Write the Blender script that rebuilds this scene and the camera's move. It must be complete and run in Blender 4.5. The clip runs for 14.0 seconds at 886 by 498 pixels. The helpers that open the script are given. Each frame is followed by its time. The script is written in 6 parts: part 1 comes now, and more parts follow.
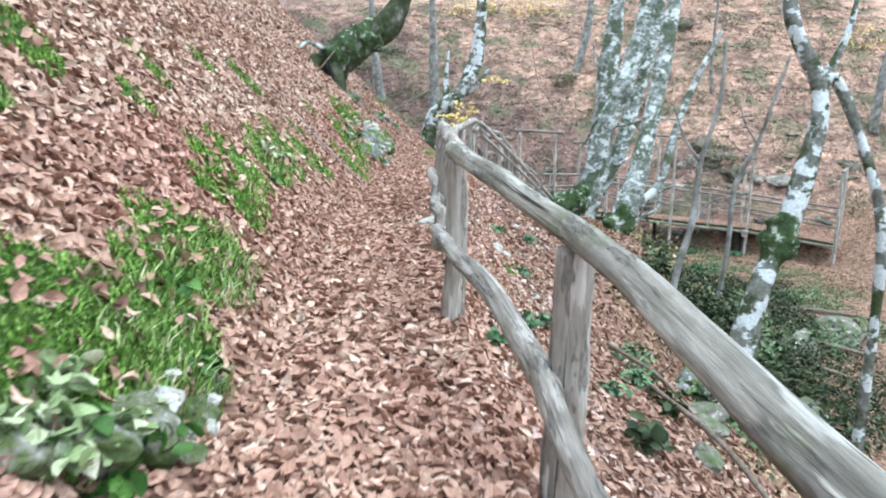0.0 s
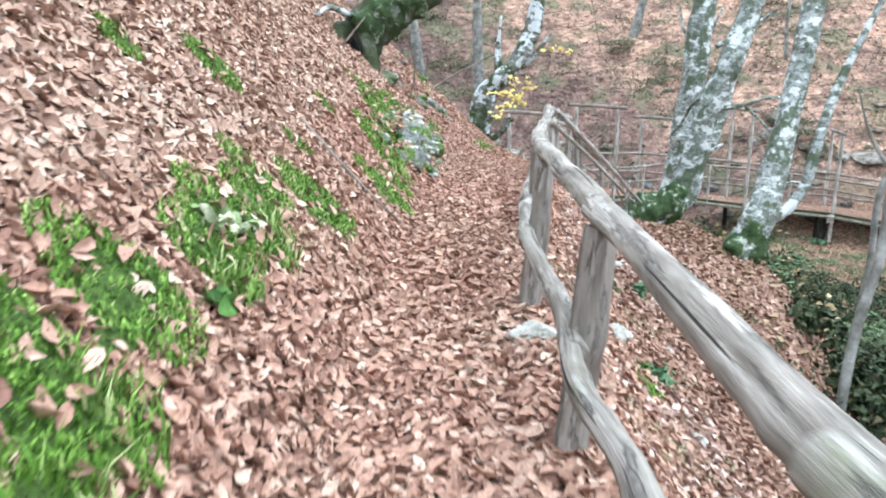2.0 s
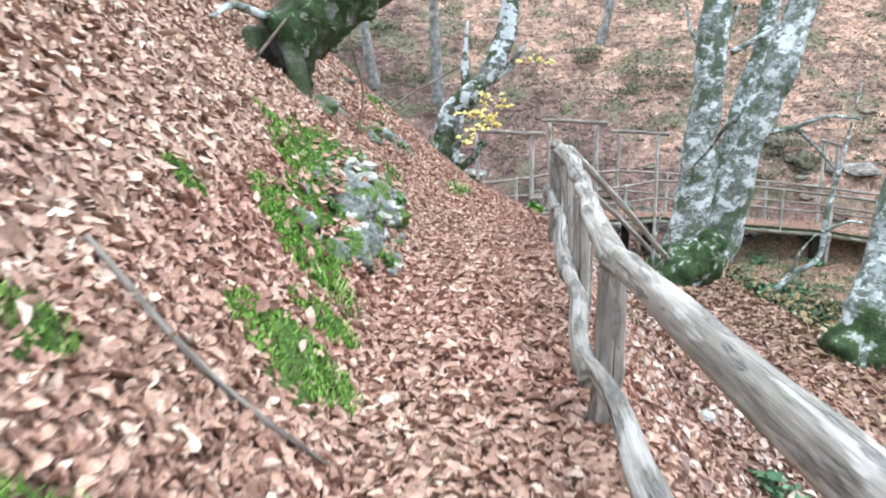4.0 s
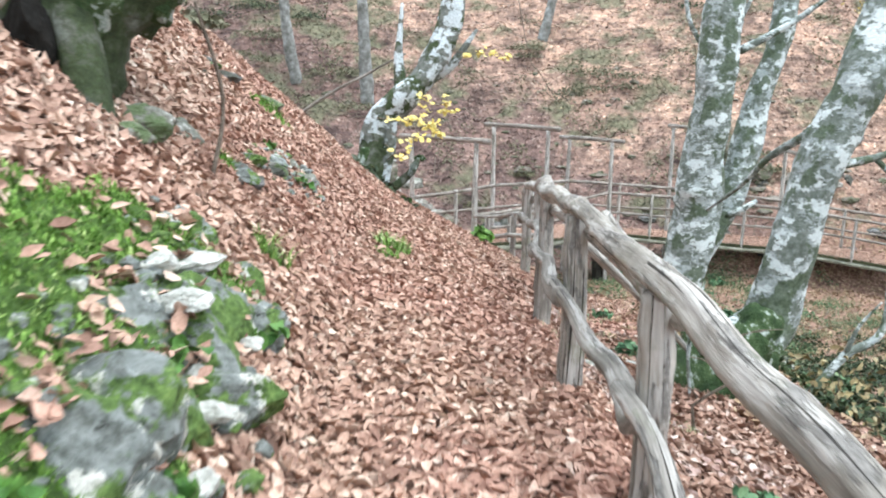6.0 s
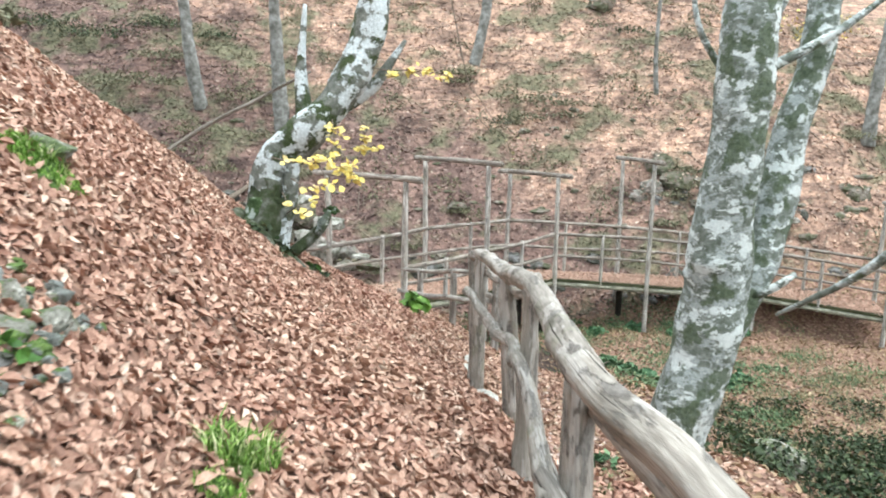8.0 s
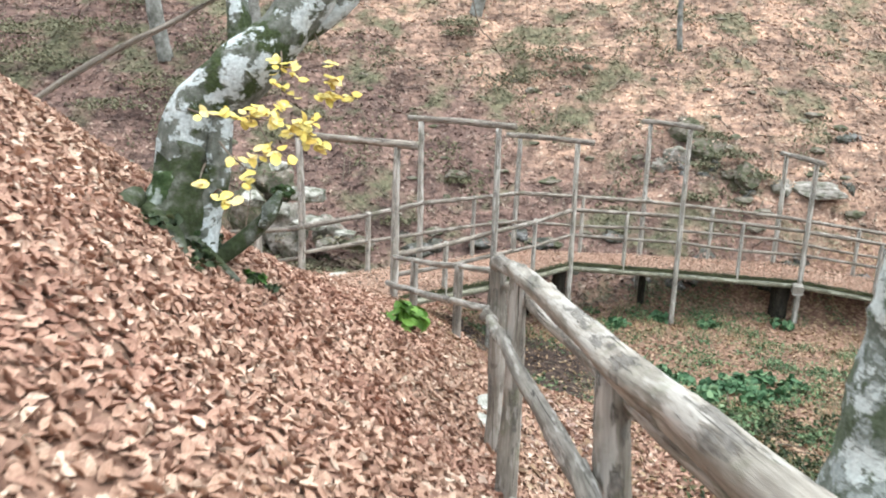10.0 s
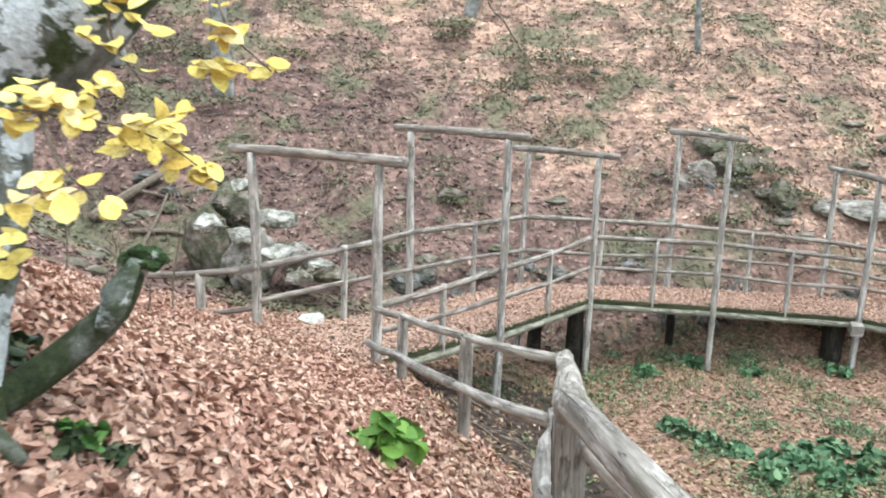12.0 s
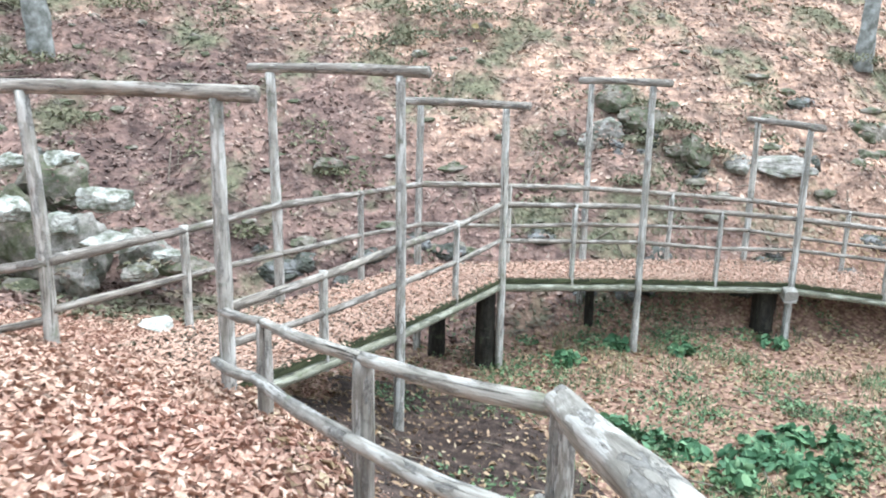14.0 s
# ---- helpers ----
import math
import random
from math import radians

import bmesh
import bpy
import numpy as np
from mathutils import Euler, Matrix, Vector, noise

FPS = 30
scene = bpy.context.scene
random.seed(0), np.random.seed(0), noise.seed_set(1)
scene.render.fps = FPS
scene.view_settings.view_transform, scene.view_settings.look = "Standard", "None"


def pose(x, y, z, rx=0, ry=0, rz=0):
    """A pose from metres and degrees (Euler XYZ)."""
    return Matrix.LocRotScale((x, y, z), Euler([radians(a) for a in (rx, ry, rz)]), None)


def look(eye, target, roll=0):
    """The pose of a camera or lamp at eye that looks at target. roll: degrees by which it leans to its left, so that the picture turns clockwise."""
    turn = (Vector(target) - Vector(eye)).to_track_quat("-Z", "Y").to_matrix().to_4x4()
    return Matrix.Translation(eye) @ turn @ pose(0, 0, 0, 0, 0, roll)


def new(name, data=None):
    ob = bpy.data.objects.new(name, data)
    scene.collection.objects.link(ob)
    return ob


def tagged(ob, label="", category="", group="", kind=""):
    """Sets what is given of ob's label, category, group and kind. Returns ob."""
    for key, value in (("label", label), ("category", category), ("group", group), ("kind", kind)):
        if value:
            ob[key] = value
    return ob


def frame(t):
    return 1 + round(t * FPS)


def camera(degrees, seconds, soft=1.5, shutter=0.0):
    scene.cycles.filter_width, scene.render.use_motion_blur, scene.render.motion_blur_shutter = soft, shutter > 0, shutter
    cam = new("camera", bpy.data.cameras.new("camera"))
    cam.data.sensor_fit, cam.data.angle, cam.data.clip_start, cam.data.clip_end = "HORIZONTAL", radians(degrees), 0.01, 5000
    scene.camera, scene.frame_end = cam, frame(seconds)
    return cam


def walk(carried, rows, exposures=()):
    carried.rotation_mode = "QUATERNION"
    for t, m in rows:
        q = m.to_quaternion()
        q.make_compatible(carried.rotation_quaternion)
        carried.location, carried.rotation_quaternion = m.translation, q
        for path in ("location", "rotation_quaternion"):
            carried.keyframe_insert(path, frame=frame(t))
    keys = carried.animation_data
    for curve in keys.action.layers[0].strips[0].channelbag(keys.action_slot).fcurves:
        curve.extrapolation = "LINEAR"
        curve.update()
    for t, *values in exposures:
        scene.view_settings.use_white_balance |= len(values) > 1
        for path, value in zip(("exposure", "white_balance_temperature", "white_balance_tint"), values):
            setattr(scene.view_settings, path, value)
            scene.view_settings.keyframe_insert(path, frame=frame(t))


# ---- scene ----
cam = camera(60.4, 14.0, soft=1.95, shutter=0.35)
METRES, EYE, TILT, LEAN, TURN = 26.0, 1.25, 0.0, 0.0, 0.1
ROWS = [
    (0.0, 0.0, 0.0, 0.0, 0.32, -10.73, -1.67),
    (0.5, -0.0017, 0.0361, 0.0011, 1.44, -11.95, -2.63),
    (1.0, -0.0075, 0.0724, 0.004, 3.29, -13.33, -2.73),
    (1.5, -0.0107, 0.1063, 0.0055, 3.01, -13.21, -1.72),
    (2.0, -0.0163, 0.1405, 0.0091, 3.09, -13.2, -1.03),
    (2.5, -0.0197, 0.1765, 0.0108, 2.83, -12.38, -0.73),
    (3.0, -0.0227, 0.212, 0.013, 2.25, -12.38, -0.12),
    (5.5, -0.0268, 0.3993, 0.0146, -4.46, -12.29, -1.03),
    (6.0, -0.0238, 0.4368, 0.0158, -5.3, -12.66, -1.11),
    (6.5, -0.0188, 0.4759, 0.0167, -6.86, -12.13, -0.71),
    (7.0, -0.0146, 0.5079, 0.0188, -9.86, -11.31, -1.46),
    (7.5, -0.0102, 0.5453, 0.0181, -10.61, -10.31, -1.44),
    (10.0, 0.016, 0.7251, 0.003, -11.15, -13.28, -2.04),
    (10.5, 0.0217, 0.7629, 0.0011, -11.03, -13.09, -2.64),
    (11.0, 0.0277, 0.798, -0.0028, -11.17, -13.2, -2.16),
    (11.5, 0.0324, 0.8309, -0.0046, -11.45, -13.19, -1.98),
    (12.0, 0.039, 0.8639, -0.0088, -12.0, -12.29, -1.97),
    (12.5, 0.0445, 0.8942, -0.0169, -13.79, -12.6, -1.52),
    (13.0, 0.0513, 0.9247, -0.0238, -14.89, -13.57, -2.01),
    (13.5, 0.0594, 0.957, -0.0332, -19.16, -13.99, -1.47),
    (14.0, 0.068, 0.9839, -0.0413, -21.18, -13.34, -1.15),
]
walk(cam, [(t, pose(0, 0, EYE, TILT, LEAN, TURN) @ pose(METRES * x, METRES * y, METRES * z, 90 + pitch, roll, yaw)) for t, x, y, z, yaw, pitch, roll in ROWS],
     exposures=[(0, 1.02, 5900, 9), (0.5, 1.1, 5950, 10), (1.2, 1.2, 6000, 11), (2, 1.12, 6000, 11), (3, 1.08, 6000, 12), (6, 1.16, 6200, 11), (7.5, 1.12, 6450, 9), (10, 1.1, 6600, 10), (12, 1.13, 6350, 10), (12.5, 1.17, 6200, 10), (13, 1.4, 6100, 9), (14, 1.4, 5900, 8)])

# ---- world and sun ----
world = bpy.data.worlds.new("overcast_sky")
scene.world = world
world.use_nodes = True
wn = world.node_tree.nodes
wl = world.node_tree.links
wn.clear()
sky = wn.new("ShaderNodeTexSky")
sky.sky_type = "NISHITA"
sky.sun_disc = False
sky.sun_elevation = radians(72)
sky.sun_rotation = radians(111)
sky.air_density = 1.0
sky.dust_density = 4.0
haze = wn.new("ShaderNodeMix")
haze.data_type = "RGBA"
haze.inputs[0].default_value = 0.72
haze.inputs[7].default_value = (8.3, 9.2, 9.6, 1)
wbg = wn.new("ShaderNodeBackground")
wbg.inputs["Strength"].default_value = 0.14
wout = wn.new("ShaderNodeOutputWorld")
wl.new(sky.outputs[0], haze.inputs[6])
wl.new(haze.outputs[2], wbg.inputs["Color"])
wl.new(wbg.outputs[0], wout.inputs[0])

sun_data = bpy.data.lights.new("sun", "SUN")
sun_data.energy = 1.2
sun_data.angle = radians(50)
sun_data.color = (1.0, 0.99, 0.95)
sun = new("sun", sun_data)
sun.matrix_world = look((0, 0, 40), (-11, 6, 0))


# ---- materials ----
class Nodes:
    """A small builder of node materials."""

    def __init__(self, name, rough=0.85):
        self.mat = bpy.data.materials.new(name)
        self.mat.use_nodes = True
        self.t = self.mat.node_tree
        self.b = self.t.nodes["Principled BSDF"]
        self.b.inputs["Roughness"].default_value = rough
        self.b.inputs["Specular IOR Level"].default_value = 0.3

    def n(self, kind, **props):
        node = self.t.nodes.new(kind)
        for k, v in props.items():
            node.inputs[k].default_value = v
        return node

    def l(self, a, b):
        self.t.links.new(a, b)

    def coord(self, which="Object"):
        return self.n("ShaderNodeTexCoord").outputs[which]

    def noise(self, vec, scale, detail=4, rough=0.6, out=0):
        node = self.n("ShaderNodeTexNoise", Scale=scale, Detail=detail, Roughness=rough)
        self.l(vec, node.inputs["Vector"])
        return node.outputs[out]

    def ramp(self, fac, stops):
        node = self.n("ShaderNodeValToRGB")
        el = node.color_ramp.elements
        while len(el) < len(stops):
            el.new(0.5)
        for e, (p, c) in zip(el, stops):
            e.position = p
            e.color = (*c, 1) if len(c) == 3 else c
        self.l(fac, node.inputs[0])
        return node.outputs[0]

    def mix(self, fac, a, b, mode="MIX"):
        node = self.n("ShaderNodeMix")
        node.data_type = "RGBA"
        node.blend_type = mode
        for s, v in ((0, fac), (6, a), (7, b)):
            if isinstance(v, (int, float)):
                node.inputs[s].default_value = v
            elif isinstance(v, tuple):
                node.inputs[s].default_value = (*v, 1)
            else:
                self.l(v, node.inputs[s])
        return node.outputs[2]

    def scaled(self, vec, s):
        node = self.n("ShaderNodeMapping")
        node.inputs["Scale"].default_value = s
        self.l(vec, node.inputs["Vector"])
        return node.outputs[0]

    def bump(self, height, strength=0.5, dist=0.02):
        node = self.n("ShaderNodeBump", Strength=strength, Distance=dist)
        self.l(height, node.inputs["Height"])
        self.l(node.outputs[0], self.b.inputs["Normal"])

    def done(self, colour):
        self.l(colour, self.b.inputs["Base Color"])
        return self.mat


def leaf_material(name, stops, tint, rough=0.7):
    m = Nodes(name, rough)
    m.b.inputs["Specular IOR Level"].default_value = 0.18
    isl = m.n("ShaderNodeNewGeometry").outputs["Random Per Island"]
    pos = m.n("ShaderNodeNewGeometry").outputs["Position"]
    col = m.ramp(isl, stops)
    big = m.ramp(m.noise(pos, 0.55, 3), [(0.35, (0, 0, 0)), (0.68, (1, 1, 1))])
    col = m.mix(big, col, m.mix(1.0, col, tint, "MULTIPLY"))
    spot = m.ramp(m.noise(pos, 70, 3), [(0.35, (0.72, 0.68, 0.66)), (0.6, (1, 1, 1))])
    return m.done(m.mix(1.0, col, spot, "MULTIPLY"))


LITTER = leaf_material("beech_litter", [
    (0.0, (0.247, 0.153, 0.115)), (0.2, (0.397, 0.257, 0.196)), (0.48, (0.5, 0.34, 0.26)),
    (0.78, (0.597, 0.427, 0.33)), (0.92, (0.68, 0.535, 0.431)), (1.0, (0.731, 0.637, 0.521))], (0.97, 0.87, 0.88))
BANK_LITTER = leaf_material("bank_litter", [
    (0.0, (0.258, 0.167, 0.129)), (0.2, (0.422, 0.286, 0.224)), (0.48, (0.536, 0.383, 0.302)),
    (0.78, (0.628, 0.481, 0.386)), (0.92, (0.69, 0.567, 0.47)), (1.0, (0.721, 0.659, 0.56))], (0.97, 0.92, 0.9))
PALE_LITTER = leaf_material("bleached_litter", [
    (0.0, (0.3, 0.2, 0.17)), (0.3, (0.46, 0.33, 0.29)), (0.6, (0.6, 0.48, 0.43)), (1.0, (0.74, 0.68, 0.6))], (0.96, 0.95, 0.95))
DECK_LITTER = leaf_material("bridge_litter", [
    (0.0, (0.46, 0.31, 0.235)), (0.4, (0.55, 0.375, 0.29)), (0.8, (0.60, 0.425, 0.335)), (1.0, (0.67, 0.51, 0.41))], (0.98, 0.94, 0.94))
GULLY_LITTER = leaf_material("gully_litter", [(0.0, (0.2, 0.135, 0.09)), (0.4, (0.33, 0.225, 0.155)), (0.8, (0.43, 0.31, 0.215)), (1.0, (0.54, 0.43, 0.31))], (0.86, 0.92, 0.78))
SLOPE_LITTER = leaf_material("slope_litter", [(0.0, (0.2, 0.125, 0.092)), (0.4, (0.36, 0.225, 0.17)), (0.8, (0.48, 0.325, 0.255)), (1.0, (0.62, 0.5, 0.43))], (0.93, 0.92, 0.9))


def hill_colour(m, pos, dull, gold):
    """Two kinds of wood floor: dull red-brown low down, darkened for the shadow at the hill foot, gold and orange
    higher up to the east, with bare soil, terraces and green.
    """
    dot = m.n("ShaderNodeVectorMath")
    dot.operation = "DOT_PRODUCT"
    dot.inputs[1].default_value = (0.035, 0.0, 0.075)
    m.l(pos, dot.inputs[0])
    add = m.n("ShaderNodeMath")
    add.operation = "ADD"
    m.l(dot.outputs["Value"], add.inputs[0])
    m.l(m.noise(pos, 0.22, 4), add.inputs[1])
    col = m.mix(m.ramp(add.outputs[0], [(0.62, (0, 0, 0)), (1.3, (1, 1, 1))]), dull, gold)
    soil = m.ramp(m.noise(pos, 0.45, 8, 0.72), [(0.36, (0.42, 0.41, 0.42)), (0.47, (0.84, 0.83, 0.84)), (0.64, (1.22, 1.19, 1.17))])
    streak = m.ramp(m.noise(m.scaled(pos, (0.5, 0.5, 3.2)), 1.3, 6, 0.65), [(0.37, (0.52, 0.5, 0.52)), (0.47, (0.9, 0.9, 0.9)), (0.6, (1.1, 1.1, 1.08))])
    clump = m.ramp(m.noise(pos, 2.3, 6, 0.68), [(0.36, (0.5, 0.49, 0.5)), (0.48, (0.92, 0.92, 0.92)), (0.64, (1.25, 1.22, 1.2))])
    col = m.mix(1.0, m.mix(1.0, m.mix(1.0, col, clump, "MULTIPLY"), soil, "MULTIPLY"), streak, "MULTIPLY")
    grassy = m.ramp(m.noise(pos, 0.37, 6, 0.62), [(0.51, (0, 0, 0)), (0.6, (0.8, 0.8, 0.8))])
    return m.mix(grassy, col, m.ramp(m.noise(pos, 4, 4), [(0.35, (0.075, 0.085, 0.05)), (0.65, (0.19, 0.2, 0.12))]))


def hill_leaf_material():
    m = Nodes("hill_litter", 0.8)
    geo = m.n("ShaderNodeNewGeometry")
    isl, pos = geo.outputs["Random Per Island"], geo.outputs["Position"]
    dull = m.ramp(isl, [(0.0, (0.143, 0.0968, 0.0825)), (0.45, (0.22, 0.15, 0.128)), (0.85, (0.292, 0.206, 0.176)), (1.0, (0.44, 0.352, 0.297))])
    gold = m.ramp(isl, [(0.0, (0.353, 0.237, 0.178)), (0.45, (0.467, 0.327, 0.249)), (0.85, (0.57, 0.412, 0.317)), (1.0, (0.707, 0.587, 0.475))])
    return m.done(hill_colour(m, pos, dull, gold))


HILL_LITTER = hill_leaf_material()
YELLOW = leaf_material("yellow_leaf", [(0.0, (0.72, 0.53, 0.14)), (0.4, (0.80, 0.68, 0.19)), (0.8, (0.82, 0.74, 0.28)), (1.0, (0.78, 0.64, 0.34))], (0.96, 0.95, 0.85), 0.5)
HILL_LEAF = leaf_material("hill_leaf", [(0.0, (0.1, 0.11, 0.07)), (0.5, (0.165, 0.175, 0.115)), (1.0, (0.26, 0.26, 0.185))], (1.0, 0.95, 0.85), 0.7)
DRY_LEAF = leaf_material("dry_leaf", [(0.0, (0.25, 0.19, 0.1)), (0.5, (0.42, 0.34, 0.19)), (1.0, (0.62, 0.54, 0.36))], (0.8, 0.85, 0.7), 0.7)
LIME_LEAF = leaf_material("lime_leaf", [(0.0, (0.07, 0.16, 0.03)), (0.5, (0.13, 0.27, 0.05)), (1.0, (0.24, 0.4, 0.1))], (0.9, 0.95, 0.8), 0.5)
GULLY_LEAF = leaf_material("gully_leaf", [(0.0, (0.07, 0.13, 0.07)), (0.5, (0.14, 0.235, 0.125)), (1.0, (0.25, 0.33, 0.19))], (0.95, 0.95, 0.85), 0.6)
SAGE_LEAF = leaf_material("sage_leaf", [(0.0, (0.162, 0.247, 0.112)), (0.5, (0.324, 0.429, 0.224)), (0.85, (0.513, 0.572, 0.406)), (1.0, (0.81, 0.806, 0.672))], (0.9, 0.95, 0.85), 0.6)
FERN_LEAF = leaf_material("fern_leaf", [(0.0, (0.05, 0.12, 0.065)), (0.5, (0.1, 0.21, 0.115)), (1.0, (0.2, 0.32, 0.18))], (0.9, 0.95, 0.85), 0.55)
GREEN_LEAF = leaf_material("green_leaf", [(0.0, (0.03, 0.08, 0.02)), (0.5, (0.07, 0.17, 0.04)), (1.0, (0.13, 0.26, 0.07))], (0.85, 0.95, 0.7), 0.5)
DARK_LEAF = leaf_material("shrub_leaf", [(0.0, (0.02, 0.034, 0.018)), (0.5, (0.042, 0.07, 0.034)), (0.9, (0.085, 0.12, 0.06)), (1.0, (0.2, 0.15, 0.09))], (0.85, 0.9, 0.75), 0.5)
GRASS = leaf_material("grass_blade", [(0.0, (0.075, 0.144, 0.036)), (0.4, (0.175, 0.312, 0.072)), (0.68, (0.3, 0.45, 0.132)), (0.82, (0.463, 0.512, 0.288)), (1.0, (0.65, 0.637, 0.456))], (0.8, 0.95, 0.6), 0.6)


def ground_material():
    m = Nodes("leafy_soil", 0.9)
    p = m.coord("Object")
    v = m.n("ShaderNodeTexVoronoi", Scale=11.0)
    v.inputs["Randomness"].default_value = 1.0
    warp = m.mix(0.06, p, m.noise(p, 9, 3, out=1))
    m.l(warp, v.inputs["Vector"])
    sep = m.n("ShaderNodeSeparateColor")
    m.l(v.outputs["Color"], sep.inputs[0])
    col = m.ramp(sep.outputs[0], [(0.0, (0.17, 0.105, 0.078)), (0.35, (0.29, 0.18, 0.136)), (0.7, (0.4, 0.26, 0.195)), (1.0, (0.5, 0.35, 0.265))])
    crack = m.ramp(v.outputs["Distance"], [(0.0, (1, 1, 1)), (0.75, (0.55, 0.5, 0.48))])
    col = m.mix(1.0, col, crack, "MULTIPLY")
    soil = m.ramp(m.noise(p, 1.1, 5), [(0.56, (0, 0, 0)), (0.72, (1, 1, 1))])
    col = m.mix(m.mix(1.0, soil, (0.6, 0.6, 0.6), "MULTIPLY"), col, (0.075, 0.055, 0.04))
    # beyond the gully the same leaves as on the far hill
    far = m.n("ShaderNodeSeparateXYZ")
    m.l(p, far.inputs[0])
    fade = m.n("ShaderNodeMapRange")
    for k, value in ((1, 40.0), (2, 42.5)):
        fade.inputs[k].default_value = value
    m.l(far.outputs["Y"], fade.inputs["Value"])
    shade = m.ramp(sep.outputs[1], [(0.0, (0.8, 0.8, 0.8)), (1.0, (1.12, 1.12, 1.12))])
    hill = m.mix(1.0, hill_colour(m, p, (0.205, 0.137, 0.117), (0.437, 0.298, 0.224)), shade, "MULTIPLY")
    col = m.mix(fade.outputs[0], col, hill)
    m.bump(v.outputs["Distance"], 0.6, 0.03)
    return m.done(col)


SOIL = ground_material()


def wood_material(name, dark, mid, light, moss=0.5):
    """Weathered round wood: grain and drying cracks along it, rags of old bark, bleached and mossy places."""
    m = Nodes(name, 0.8)
    p = m.coord("UV")
    rnd = m.n("ShaderNodeObjectInfo").outputs["Random"]
    shift = m.n("ShaderNodeVectorMath")
    m.l(p, shift.inputs[0])
    far = m.n("ShaderNodeCombineXYZ")
    times = m.n("ShaderNodeMath")
    times.operation = "MULTIPLY"
    times.inputs[1].default_value = 37.0
    m.l(rnd, times.inputs[0])
    m.l(times.outputs[0], far.inputs["Z"])
    m.l(far.outputs[0], shift.inputs[1])
    p = shift.outputs[0]
    grain = m.noise(m.scaled(p, (26, 2.6, 1)), 1.0, 8, 0.66)
    col = m.ramp(grain, [(0.3, dark), (0.48, mid), (0.68, light)])
    stain = m.ramp(m.noise(p, 2.3, 5), [(0.35, (0.62, 0.62, 0.6)), (0.62, (1, 1, 1))])
    col = m.mix(1.0, col, stain, "MULTIPLY")
    tone = m.ramp(rnd, [(0.0, (0.84, 0.82, 0.8)), (1.0, (1.12, 1.1, 1.06))])
    col = m.mix(1.0, col, tone, "MULTIPLY")
    worn = m.ramp(m.noise(m.scaled(p, (7, 1.6, 1)), 1.0, 6, 0.66), [(0.53, (0, 0, 0)), (0.57, (0.85, 0.85, 0.85))])
    col = m.mix(worn, col, m.ramp(m.noise(m.scaled(p, (60, 4, 1)), 1.0, 5), [(0.3, mid), (0.62, tuple(min(1, c * 1.06) for c in light))]))
    left = m.ramp(m.noise(m.scaled(p, (8, 2.2, 1)), 1.0, 7, 0.72), [(0.55, (0, 0, 0)), (0.58, (0.9, 0.9, 0.9))])
    col = m.mix(left, col, m.ramp(m.noise(p, 34, 5), [(0.35, tuple(c * .36 for c in mid)), (0.65, tuple(c * .8 for c in mid))]))
    crack = m.ramp(m.noise(m.scaled(p, (38, 0.8, 1)), 1.0, 2, 0.4), [(0.29, (0.12, 0.11, 0.1)), (0.335, (1, 1, 1))])
    col = m.mix(1.0, col, crack, "MULTIPLY")
    mossy = m.ramp(m.noise(p, 3.1, 5, 0.65), [(0.58, (0, 0, 0)), (0.7, (moss, moss, moss))])
    col = m.mix(mossy, col, m.ramp(m.noise(p, 24, 4), [(0.35, (0.07, 0.09, 0.04)), (0.65, (0.2, 0.235, 0.13))]))
    m.bump(m.mix(0.5, grain, left), 0.9, 0.02)
    return m.done(col)


WOOD = wood_material("weathered_wood", (0.175, 0.163, 0.146), (0.335, 0.32, 0.295), (0.5, 0.486, 0.456))
DARK_WOOD = wood_material("dark_weathered_wood", (0.11, 0.112, 0.1), (0.265, 0.265, 0.24), (0.46, 0.462, 0.43), 0.7)
POLE = wood_material("bridge_pole_wood", (0.22, 0.21, 0.19), (0.44, 0.43, 0.40), (0.62, 0.61, 0.58))
RAIL = wood_material("bridge_rail_wood", (0.12, 0.105, 0.09), (0.255, 0.23, 0.205), (0.42, 0.395, 0.36))
DECK = wood_material("dark_deck_wood", (0.03, 0.028, 0.02), (0.075, 0.065, 0.045), (0.14, 0.12, 0.08))
PIER = wood_material("shaded_pier_wood", (0.008, 0.008, 0.007), (0.022, 0.02, 0.016), (0.05, 0.045, 0.035), 0.3)
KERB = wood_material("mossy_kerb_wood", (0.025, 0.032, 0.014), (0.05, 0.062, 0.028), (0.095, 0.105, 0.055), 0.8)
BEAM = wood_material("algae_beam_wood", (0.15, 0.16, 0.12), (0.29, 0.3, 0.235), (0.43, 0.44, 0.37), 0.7)


